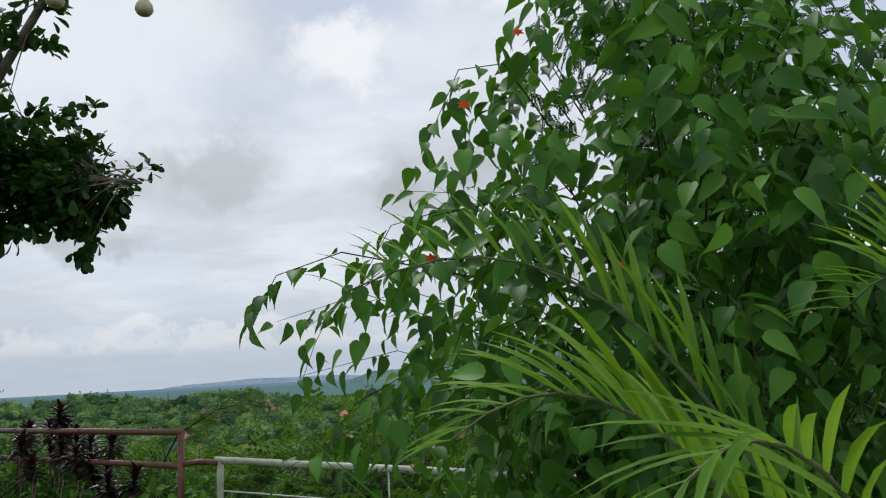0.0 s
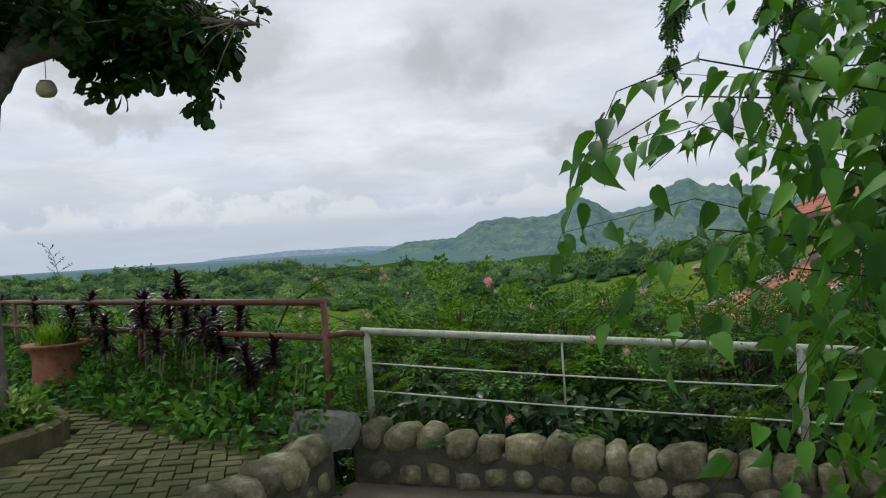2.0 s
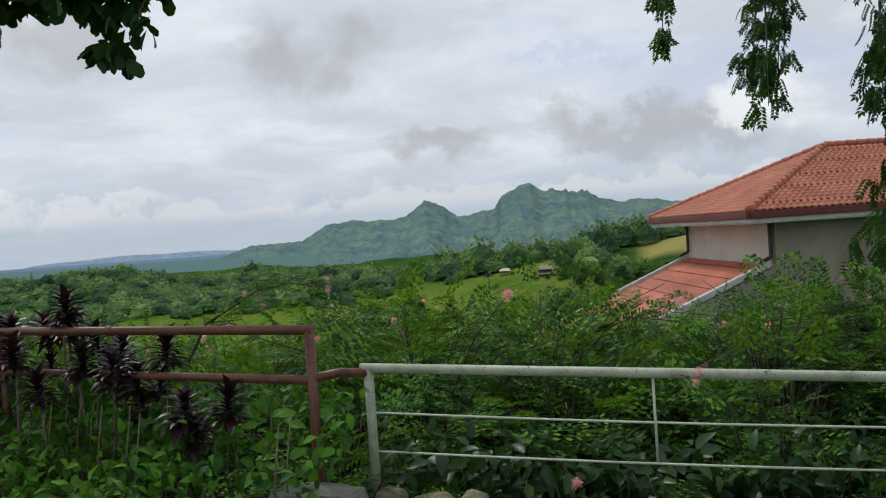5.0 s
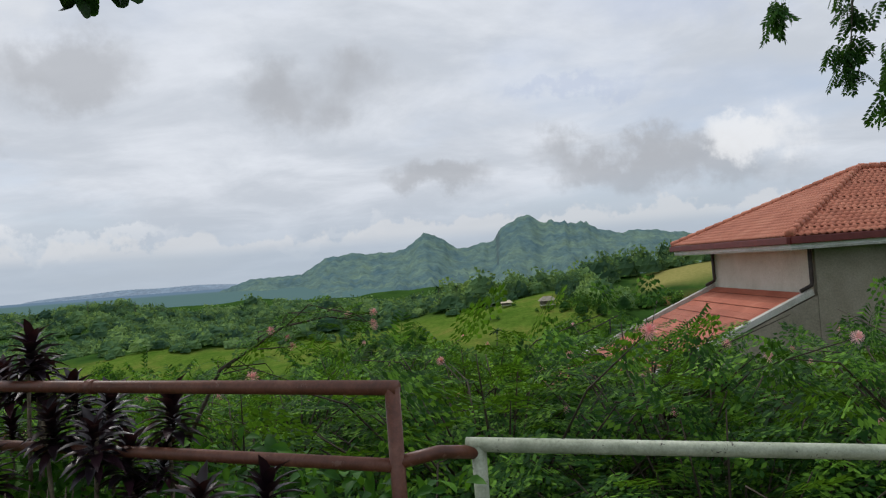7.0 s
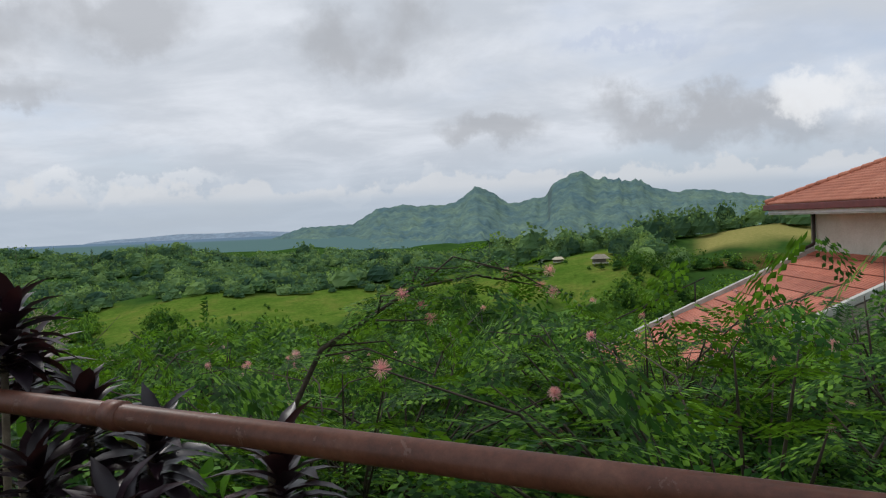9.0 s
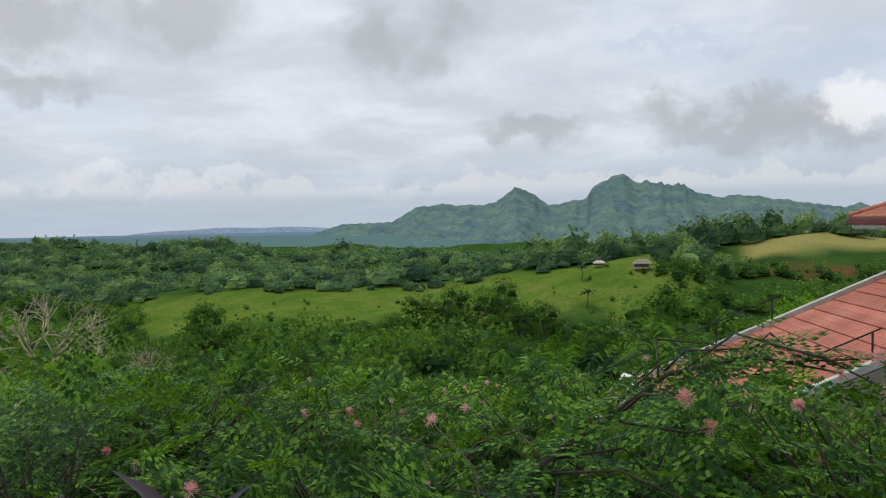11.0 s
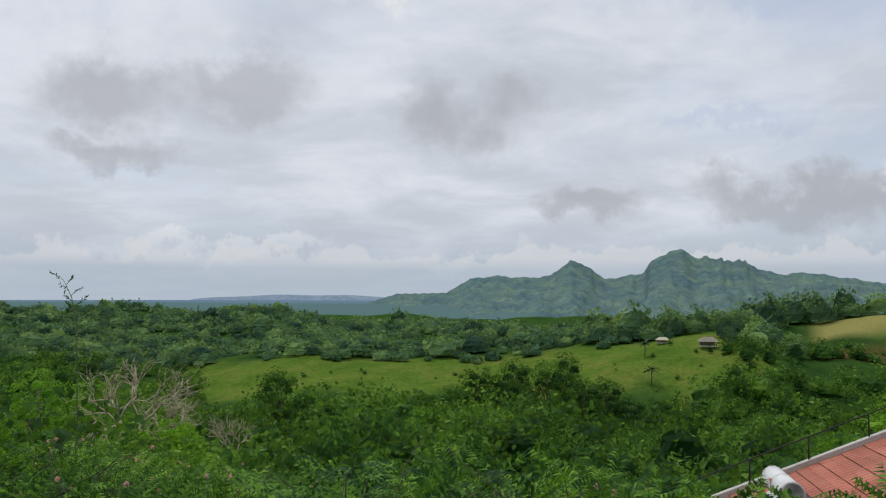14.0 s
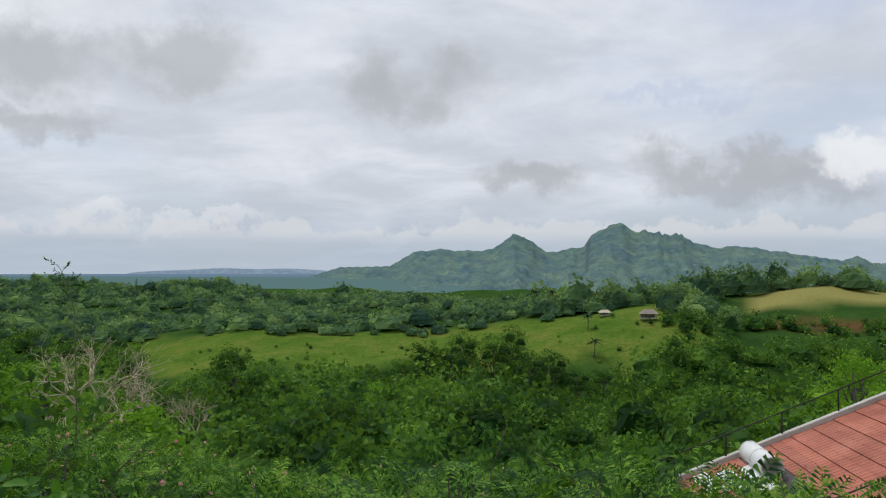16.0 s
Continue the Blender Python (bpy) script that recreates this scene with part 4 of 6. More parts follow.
    for y in (HY0 + 0.02, HY1 - 0.3):
        part("coping", box(((x1 - x0) / math.cos(sl), 0.2, 0.17), ((x0 + x1) / 2, y, LOW((x0 + x1) / 2) + 0.06), 0.02, pose(0, 0, 0, 0, -math.degrees(sl), 0)), M_CAP, low, "pale concrete coping")
        bm = bmesh.new()
        top = [(HX + 0.01, LOW(x1) - 0.03), (x0 + 0.2, LOW(x0 + 0.2) - 0.03)]
        pr = [(HX + 0.01, -9), *top, (x0 + 0.2, -9)]
        for yy in (y - 0.09, y + 0.09):
            bm.faces.new([bm.verts.new((x, yy, z)) for x, z in pr])
        vs = list(bm.verts)
        for i in range(4):
            bm.faces.new((vs[i], vs[(i + 1) % 4], vs[4 + (i + 1) % 4], vs[4 + i]))
        part("side_wall", bm, M_GREYWALL, low, "grey rendered side wall")
    drum = thing("metal_drum", "white painted metal drum lying across the sheet roof", "drum")
    lay = pose(2.0, 27.2, LOW(2.0) + 0.35, 90, 0, 0)
    part("shell", open_tube(0.29, 0.27, 1.9, lay), M_BARREL, drum)
    for z in (-0.9, 0.0, 0.9):
        part("hoop", open_tube(0.305, 0.292, 0.05, lay @ pose(0, 0, z)), M_BARREL, drum)
    # handrails on the two copings
    for y, xs, xe in ((HY1 - 0.3, (-1.2, 0.1, 1.6, 3.2, 4.8, 6.45), 6.75), (HY0 + 0.02, (0.4, 2.0, 3.5, 4.9, 6.35), 6.55)):
        hr = thing("handrail", "thin dark iron handrail on the roof coping", "handrail", "roof handrails")
        pipe("rail", hr, [(xs[0] - 0.3, y, LOW(xs[0] - 0.3) + 0.78), (xs[2], y, LOW(xs[2]) + 0.78), (xe, y, LOW(xe) + 0.78)], 0.02, M_IRON, sides=8)
        for x in xs:
            pipe("post", hr, [(x, y, LOW(x) - 0.05), (x, y, LOW(x) + 0.4), (x, y, LOW(x) + 0.78)], 0.025, M_IRON, sides=8)


build_house()
# ---- brick paving, piece by piece ----
def build_bricks():
    paving = bpy.data.objects["pavement"]
    w = 0.105
    bm = box((2 * w - 0.009, w - 0.009, 0.05), bevel=0.004)
    one = bm_mesh("brick", bm, M_BRICK)
    vs = np.array([v.co[:] for v in one.vertices])
    fs = np.array([(list(p.vertices) + [p.vertices[-1]])[:4] for p in one.polygons])
    rng = np.random.default_rng(21)
    ca, sa = math.cos(radians(24)), math.sin(radians(24))
    spots = []
    for k in range(-60, 61):
        for l in range(-30, 31):
            for turn, cx, cy in ((0, 1.0, 0.5), (90, 0.5, 2.0)):
                x, y = (k + 2 * l + cx) * w, (k - 2 * l + cy) * w
                x, y = -1.6 + ca * x - sa * y, 4.0 + sa * x + ca * y
                edge = 0.02 + (4.3 - y) * (-0.57 / 3.3)
                if -3.6 < x < min(edge, 0.02) - 0.10 and 1.2 < y < 4.60 - 0.54 * x and math.hypot(x + 2.85, y - 4.3) > 0.9:
                    m = pose(x, y, brick_z(x) + rng.uniform(-0.006, 0.006), rng.uniform(-1, 1), 2.9 + rng.uniform(-1, 1), 24 + turn + rng.uniform(-1.5, 1.5))
                    spots.append((abs(x + 1.2) + abs(y - 4.3), m))
    spots.sort(key=lambda q: q[0])
    for _, m in spots[:300]:
        put("brick", one, paving, at=m)
    P = np.array([m.translation[:] for _, m in spots[300:]])
    R = np.array([m.to_3x3() for _, m in spots[300:]])
    V, F = strew((vs, fs), P, R, np.ones(len(P)))
    tagged(put("bricks", mesh_of("bricks", V, F, M_BRICK), paving), kind="stuff")


# ---- shrubs ----
FINE, MID = frond_fine(4, 3), frond_mid(8)


def puff(n=110):
    """A round flower of fine threads."""
    rng = np.random.default_rng(77)
    d = unit(rng.normal(size=(n, 3)) + np.array((0, 0, 0.7)))
    R = frames(d, rng.normal(size=(n, 3)))
    return strew((np.array([(-0.012, 0, 0), (0.012, 0, 0), (0.024, 1, 0), (-0.024, 1, 0)]), np.array([(0, 1, 2, 3)])), np.zeros((n, 3)), R, rng.uniform(0.7, 1.0, n))


PUFF = puff()


def shrub_meshes(seed, tmpl, fronds, size, twigs, mat):
    """A feathery flat-topped shrub, 1.25 m wide to each side and 1 high above its middle: twigs, foliage, flower spots."""
    rng = np.random.default_rng(seed)
    lines, P, A = [], [], []
    tips = []
    for _ in range(twigs):
        a = rng.uniform(0, 2 * math.pi)
        r = 1.25 * math.sqrt(rng.uniform(0.02, 1))
        tip = np.array((r * math.cos(a), r * math.sin(a), 0.95 - 0.5 * (r / 1.25) ** 2 + rng.uniform(-0.22, 0.16)))
        mid = np.array((tip[0] * 0.45, tip[1] * 0.45, tip[2] * 0.55 - 0.1))
        root = np.array((rng.uniform(-0.12, 0.12), rng.uniform(-0.12, 0.12), -1.4))
        lines.append([(root, 0.016), (mid, 0.010), (tip * 0.75 + mid * 0.25, 0.006), (tip, 0.003)])
        tips.append((mid, tip))
    # flat sprays: fronds to both sides of each twig, in its own tilted plane
    per = max(fronds // len(tips), 3)
    N = []
    for mid, tip in tips:
        d = unit(tip - mid)
        d[2] *= 0.4
        d = unit(d)
        up = unit(np.array((0, 0, 1.0)) + rng.normal(size=3) * 0.22)
        side = unit(np.cross(d, up))
        for i in range(per):
            f = 0.25 + 0.8 * (i + rng.uniform(-0.3, 0.3)) / (per - 1)
            out = side * (1 if i % 2 else -1) * (1.0 if i < per - 1 else 0.1) + d * rng.uniform(0.5, 1.0) + rng.normal(size=3) * 0.16
            P.append(mid + (tip - mid) * f + rng.normal(size=3) * 0.015), A.append(unit(out)), N.append(up + rng.normal(size=3) * 0.14)
    # lower skirt
    k = fronds // 3
    a = rng.uniform(0, 2 * math.pi, k)
    z = rng.uniform(-0.9, 0.45, k)
    for q, h in zip(a, z):
        r = rng.uniform(0.75, 1.25)
        P.append((r * math.cos(q), r * math.sin(q), h)), A.append((math.cos(q) + rng.normal() * 0.4, math.sin(q) + rng.normal() * 0.4, rng.uniform(-0.5, 0.2)))
        N.append(np.array((0, 0, 1.0)) + rng.normal(size=3) * 0.35)
    P, A, N = np.array(P), np.array(A), unit(np.array(N))
    V, F = strew(tmpl, P, frames(A, N), rng.uniform(0.75, 1.25, len(P)) * size)
    whips = []
    for _ in range(8):
        a, r = rng.uniform(0, 6.28), rng.uniform(0.1, 0.8)
        p = np.array((r * math.cos(a), r * math.sin(a), 0.62 - 0.3 * r))
        a += rng.uniform(-0.7, 0.7)
        L = rng.choice([0.8, 1.0, 1.5])
        q = p + np.array((math.cos(a) * 0.25, math.sin(a) * 0.25, rng.uniform(0.14, 0.30))) * L + rng.normal(size=3) * 0.05
        e = q + np.array((math.cos(a) * 0.32, math.sin(a) * 0.32, rng.uniform(-0.08, 0.20))) * L + rng.normal(size=3) * 0.06
        lines.append([(p * (0.6, 0.6, 0.2), 0.009), (p, 0.0075), (q, 0.0055), (e, 0.0025)])
        whips.append(e)
    # dark leaves inside, their colour standing for the shrub's inner shade
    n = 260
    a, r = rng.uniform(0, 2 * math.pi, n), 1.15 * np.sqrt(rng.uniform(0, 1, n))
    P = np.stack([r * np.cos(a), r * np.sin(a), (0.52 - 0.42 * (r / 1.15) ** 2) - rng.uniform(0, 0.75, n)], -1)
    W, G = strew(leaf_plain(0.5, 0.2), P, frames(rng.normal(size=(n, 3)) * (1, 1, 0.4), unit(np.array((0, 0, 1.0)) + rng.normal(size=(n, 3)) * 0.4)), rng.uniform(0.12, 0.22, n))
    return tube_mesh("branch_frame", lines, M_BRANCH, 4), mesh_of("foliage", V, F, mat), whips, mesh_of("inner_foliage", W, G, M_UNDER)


def build_shrubs():
    rng = np.random.default_rng(31)
    fine = [shrub_meshes(s, FINE, 190, 0.29, 32, M_CALLI) for s in (1, 2, 3)]
    mid = [shrub_meshes(s, MID, 150, 0.36, 24, M_CALLI) for s in (4, 5, 6)]
    light = [shrub_meshes(s, MID, 150, 0.36, 24, M_SLOPE) for s in (7, 8, 9)]
    flower = mesh_of("flower", PUFF[0] * 0.033, PUFF[1], M_PINK)
    TOP_D, TOP_Z = [0.6, 2, 4, 6, 8, 10, 14, 20, 30], [0.62, 0.86, 0.68, 0.16, -0.48, -1.2, -2.65, -5.0, -8.0]
    row = 0
    for s in (0.95, 2.0, 3.2, 4.5, 5.9, 7.4, 9.0, 10.8, 12.8, 15.0, 18.0):
        step = 1.25 + s * 0.05
        row += 1
        for x in np.arange(-9 - s * 0.75, 7.5 + s * 0.55, step):
            x = x + rng.uniform(-0.3, 0.3) + (row % 2) * step / 2
            y = float(rail_y(np.array(x))) + s / 0.88 + rng.uniform(-0.25, 0.25)
            if -0.9 < x and 21.3 < y < 30.2:
                continue
            if s < 1.2 and x < -0.3:
                continue
            top = np.interp(s, TOP_D, TOP_Z) + rng.uniform(-0.22, 0.14) + 0.18 * math.exp(-((x - 2.7) / 2.2) ** 2 - ((s - 4.4) / 2.0) ** 2)
            if x < -1.5:
                top -= 0.36
            if x < -4.5:
                top -= min(0.25 * (-4.5 - x), 0.8)
            k = rng.integers(3)
            near = s < 4.0 and -7.6 < x < 4.4
            br, fo, tips, inner = (fine if near else mid if s < 5 else light)[k]
            sc = rng.uniform(0.9, 1.15) * (1 + s * 0.012)
            b = thing("flowering_shrub", "dark feathery green shrub with pink powder-puff flowers" if s < 5 else "light yellow-green feathery shrub with pink flowers", "shrub", "flowering shrubs on the slope", (x, y, top - 0.85 * sc))
            b.rotation_euler = (rng.uniform(-0.06, 0.06), rng.uniform(-0.06, 0.06), rng.uniform(0, 6.28))
            b.scale = (sc, sc, sc)
            tagged(put("branch_frame", br, b), kind="stuff")
            put("foliage", fo, b)
            put("inner_foliage", inner, b, "dark leaves filling the shrub, coloured as its inner shade")
            for _ in range(rng.integers(3, 9) if s < 14 else 0):
                t = tips[rng.integers(len(tips))]
                put("flower", flower, b, "pink powder-puff flower", at=pose(t[0], t[1], t[2], rng.uniform(-40, 40), rng.uniform(-40, 40), 0) @ Matrix.Scale(rng.uniform(0.7, 1.3), 4))


def build_flowering_branch():
    """A long bare branch that arches out of the shrubs, with flowers at its forks."""
    rng = np.random.default_rng(37)
    o = np.array((-1.55, 7.15, float(ground_z(-1.55, 7.15))))
    t = thing("flowering_branch", "long bare arching brown branch with pink powder-puff flowers", "branch", at=tuple(o))
    main = [((-1.55, 7.15, o[2] - 0.1), 0.016), ((-1.45, 7.18, 0.7), 0.014), ((-1.24, 7.26, 1.12), 0.012), ((-1.02, 7.34, 1.25), 0.010), ((-0.84, 7.41, 1.36), 0.008), ((-0.55, 7.5, 1.40), 0.005), ((-0.25, 7.58, 1.33), 0.003)]
    lines = [[(np.array(p) - o, r) for p, r in main]]
    tips = [np.array(main[-1][0]) - o]
    for k in range(13):
        p = np.array(main[2 + k % 4][0]) + rng.normal(size=3) * 0.02
        q = p + np.array((rng.uniform(-0.05, 0.3), rng.uniform(-0.2, 0.2), rng.uniform(-0.05, 0.14)))
        e = q + np.array((rng.uniform(0.05, 0.3), rng.uniform(-0.2, 0.2), rng.uniform(-0.12, 0.06)))
        lines.append([(p - o, 0.005), (q - o, 0.004), (e - o, 0.002)])
        tips.append(e - o)
    tagged(put("branch_frame", tube_mesh("branch_frame", lines, M_BRANCH, 6), t), kind="stuff")
    flower = mesh_of("flower", PUFF[0] * 0.033, PUFF[1], M_PINK)
    for p in tips[::2]:
        put("flower", flower, t, "pink powder-puff flower", at=pose(*p, rng.uniform(-30, 30), rng.uniform(-30, 30)))
    P = np.array([q for l in lines[1:] for q, _ in l] + [q + rng.normal(size=3) * 0.03 for l in lines[1:] for q, _ in l])
    A = rng.normal(size=P.shape) * (1, 1, 0.3)
    V, F = strew(FINE, P, frames(A, unit(np.array((0, 0, 1.0)) + rng.normal(size=P.shape) * 0.3)), rng.uniform(0.10, 0.2, len(P)))
    put("foliage", mesh_of("foliage", V, F, M_CALLI), t, "sparse feathery leaves")


# ---- the broad-leaved shrub beside the lower floor ----
HEART = leaf_heart()
EDGE_Z, EDGE_X = [1.9, 2.4, 2.48, 2.62, 3.05], [2.02, 2.25, 2.45, 2.72, 2.92]   # the shrub's sloping west side


def leafy(name, twigs, tmpl, per, size, mat, twig_mat, rng, hang=0.5, spacing=None):
    """Twigs set with leaves. twigs: lists of points. Returns the two meshes."""
    lines, P, A = [], [], []
    for k, pts in enumerate(twigs):
        pts = np.array(pts, float)
        if len(lines) < 16 or rng.uniform() < 0.25:
            lines.append([(p, 0.0034 * (1 - 0.7 * i / (len(pts) - 1))) for i, p in enumerate(pts)])
        seg = np.linspace(0.12, 1.0, per if k > 11 else per * 17 // 10)
        at = np.interp(seg * (len(pts) - 1), np.arange(len(pts)), np.arange(len(pts)))
        for j, q in enumerate(at):
            i = min(int(q), len(pts) - 2)
            p = pts[i] + (pts[i + 1] - pts[i]) * (q - i)
            d = unit(pts[i + 1] - pts[i])
            side = unit(np.cross(d, (0, 0, 1))) * (1 if j % 2 else -1)
            a = unit(d * 0.5 + side * 0.8 + rng.normal(size=3) * 0.35)
            a[2] -= hang * rng.uniform(0.5, 1.6)
            P.append(p + a * 0.03), A.append(a)
    P, A = np.array(P), unit(np.array(A))
    N = unit(np.array((0, 0, 0.7)) + rng.normal(size=P.shape) * 0.45 + np.array((-0.1, -0.35, 0)))
    V, F = strew(tmpl, P, frames(A, N), rng.uniform(0.65, 1.2, len(P)) * size)
    return tube_mesh("branch_frame", lines, twig_mat, 5), mesh_of("foliage", V, F, mat, True)


def build_broad_shrub():
    rng = np.random.default_rng(41)
    b = thing("broad_leaved_shrub", "tall shrub with large heart-shaped green leaves", "shrub", at=(3.2, 1.9, 0.0))
    twigs = []

    def arch(tip, base=None, sag=0.12):
        base = np.array(base if base is not None else (3.2 + rng.uniform(-0.4, 0.5), 1.9 + rng.uniform(-0.4, 0.4), rng.uniform(0.9, 2.0)))
        tip = np.array(tip, float)
        m1 = base + (tip - base) * 0.4 + (0, 0, 0.22)
        m2 = base + (tip - base) * 0.75 + (0, 0, 0.16)
        twigs.append(np.array([base, m1, m2, tip + (0, 0, -sag)]) - (3.2, 1.9, 0))
    # long twigs reaching out over the floor
    for tip in ((1.80, 2.30, 1.80), (1.93, 2.20, 2.06), (1.86, 1.85, 2.02), (2.05, 1.55, 1.95), (2.08, 2.0, 1.45), (2.22, 2.1, 2.3), (2.3, 2.3, 2.62), (2.05, 1.3, 1.5), (2.12, 1.25, 1.2)):
        arch(tip)
    twigs.append(np.array([(2.7, 2.1, 2.05), (2.25, 2.2, 2.12), (1.97, 2.28, 1.98), (1.86, 2.35, 1.82), (1.78, 2.38, 1.64)]) - (3.2, 1.9, 0))
    twigs.append(np.array([(2.7, 1.7, 2.0), (2.2, 1.6, 2.12), (1.98, 1.52, 2.04), (1.90, 1.48, 1.88)]) - (3.2, 1.9, 0))
    twigs.append(np.array([(2.7, 2.2, 1.6), (2.3, 2.2, 1.66), (2.08, 2.2, 1.55), (1.95, 2.2, 1.38)]) - (3.2, 1.9, 0))
    for k in range(900):
        q = rng.uniform(0, 2 * math.pi)
        v = rng.uniform(-1, 1)
        r = math.sqrt(1 - v * v)
        g = rng.uniform(0.72, 1.0) if k < 480 else rng.uniform(0.35, 0.8)
        x, y, z = 3.42 + 1.35 * g * r * math.cos(q), 1.70 + 1.2 * g * r * math.sin(q), 1.68 + 1.5 * g * v
        if k >= 480 and x < (3.15 if z > 1.75 else 2.4) or x < 3.0 and k % 5 < 1 or x < np.interp(z, EDGE_Z, EDGE_X) or z < 0.35 or x < (1.12 if 1.2 < z < 2.0 else 1.30) + 0.53 * y:
            continue
        arch((x, y, z), (x + (3.42 - x) * 0.5, y + (1.7 - y) * 0.5, z + 0.02 + (1.5 - z) * 0.08), 0.1)
    br, fo = leafy("broad", twigs, HEART, 10, 0.098, M_BROAD, M_VINE, rng)
    tagged(put("branch_frame", br, b), kind="stuff")
    put("foliage", fo, b)
    stems = [[(np.array((0.12 * math.cos(k), 0.12 * math.sin(k), -0.05)), 0.03), (np.array((0.3 * math.cos(k * 1.7), 0.3 * math.sin(k * 1.7), 0.8)), 0.024), (np.array((0.5 * math.cos(k * 2.3), 0.45 * math.sin(k * 2.3), 1.9)), 0.012)] for k in range(3)]
    put("stem", tube_mesh("stem", stems, M_VINE, 7), b)
    petal = strew(leaf_plain(0.6, 0.3), np.zeros((6, 3)), frames([(math.cos(k), math.sin(k), 0.5) for k in range(6)], [(0, 0, 1)] * 6), [0.02] * 6)
    bloom = mesh_of("flower", *petal, M_ORANGE)
    for p in ((2.9, 0.95, 2.6), (2.75, 0.8, 2.35), (3.3, 0.9, 2.7), (2.6, 1.1, 2.0), (3.1, 0.75, 1.9)):
        put("flower", bloom, b, "small orange-red flower", at=pose(p[0] - 3.2, p[1] - 1.9, p[2], 60, 20, 0))


# ---- palm and blade plants near the start ----
def frond_mesh(name, base, top, tip, pairs, length, rng, lift=0.35):
    base, top, tip = (np.array(q, float) for q in (base, top, tip))
    ts = np.linspace(0, 1, 16)
    C = (1 - ts)[:, None] ** 2 * base + 2 * ((1 - ts) * ts)[:, None] * top + ts[:, None] ** 2 * tip
    P, A, S = [], [], []
    for i in range(pairs):
        t = 0.25 + 0.75 * i / (pairs - 1)
        k = t * 15
        j = min(int(k), 14)
        p = C[j] + (C[j + 1] - C[j]) * (k - j)
        d = unit(C[j + 1] - C[j])
        for s in (1, -1):
            side = unit(np.cross(d, (0, 0, 1))) * s
            P.append(p)
            A.append(unit(side * 0.8 + d * (0.55 + 0.5 * t) + np.array((0, 0, lift)) + rng.normal(size=3) * 0.07))
            S.append(length * (0.35 + 0.65 * math.sin(math.pi * min(0.2 + 0.75 * t, 1))) * rng.uniform(0.9, 1.1))
    N = unit(np.array((0, -0.3, 1.0)) + rng.normal(size=(len(P), 3)) * 0.15)
    V, F = strew(leaf_strap(0.062, 0.26, 4), np.array(P), frames(A, N), S)
    R = [(c, 0.007 * (1 - 0.75 * t)) for c, t in zip(C, ts)]
    return tube_mesh(name, [R], M_STEM, 6), mesh_of("leaf_comb", V, F, M_PALM)


def build_start_plants():
    rng = np.random.default_rng(51)
    o = np.array((3.62, 0.15, 0.0))
    palm = thing("areca_palm", "young palm with arching yellow-green feather fronds", "palm", at=tuple(o))
    for top, tip, L, lift in (((3.30, 0.75, 2.25), (2.47, 0.63, 1.87), 0.30, 0.95), ((3.20, 0.20, 1.92), (2.76, 0.11, 1.57), 0.30, 0.25), ((3.30, -0.10, 2.02), (2.98, -0.20, 1.42), 0.26, -0.2),
                              ((3.35, 0.05, 1.55), (2.86, 0.02, 1.16), 0.28, 0.1), ((3.8, 0.3, 2.1), (3.45, 0.35, 1.75), 0.30, 0.6),
                              ((4.1, 0.2, 2.4), (4.5, 0.5, 1.9), 0.42, 0.3), ((3.9, -0.6, 2.0), (4.1, -1.2, 1.6), 0.42, 0.3)):
        rib, lv = frond_mesh("rib", (0, 0, 0.35), np.array(top) - o, np.array(tip) - o, 23, L, rng, lift)
        f = put("frond", rib, palm)
        put("leaf_comb", lv, f, "yellow-green leaflets")
    put("stem", tube_mesh("stem", [[(np.array((0, 0, -0.05)), 0.05), (np.array((0, 0, 0.2)), 0.045), (np.array((0, 0, 0.45)), 0.03)]], M_STEM, 8), palm)
    strips = [mesh_of("blade", *leaf_strap(0.017, droop, 6), M_BLADE) for droop in (0.25, 0.4, 0.55)]
    for x, y, n in ((3.20, 0.78, 45), (3.45, 0.80, 50), (3.70, 0.70, 50)):
        pl = thing("blade_plant", "clump of long upright green blade leaves", "plant", "blade plants", (x, y, 0))
        for k in range(n):
            a = rng.uniform(0, 6.28)
            R = frames([(math.cos(a) * 0.35, math.sin(a) * 0.35, rng.uniform(0.9, 1.3))], [(-math.cos(a), -math.sin(a), 0.6)])[0]
            m = Matrix(R.tolist()).to_4x4() @ Matrix.Scale(rng.uniform(1.15, 1.8), 4)
            put("blade", strips[k % 3], pl, at=Matrix.Translation((rng.uniform(-0.1, 0.1), rng.uniform(-0.1, 0.1), 0)) @ m)


# ---- trees close by ----
def obovate():
    v = [(0, 0, 0), (0, 0.35, 0.0), (0, 0.7, -0.03), (0, 1, -0.1)]
    for s in (1, -1):
        v += [(s * 0.08, 0.15, 0.02), (s * 0.2, 0.45, 0.05), (s * 0.26, 0.75, 0.03), (s * 0.13, 0.97, -0.06)]
    f = [(0, 4, 5, 1), (1, 5, 6, 2), (2, 6, 7, 3), (0, 1, 9, 8), (1, 2, 10, 9), (2, 3, 11, 10)]
    return np.array(v, float), np.array(f)


OBO = obovate()


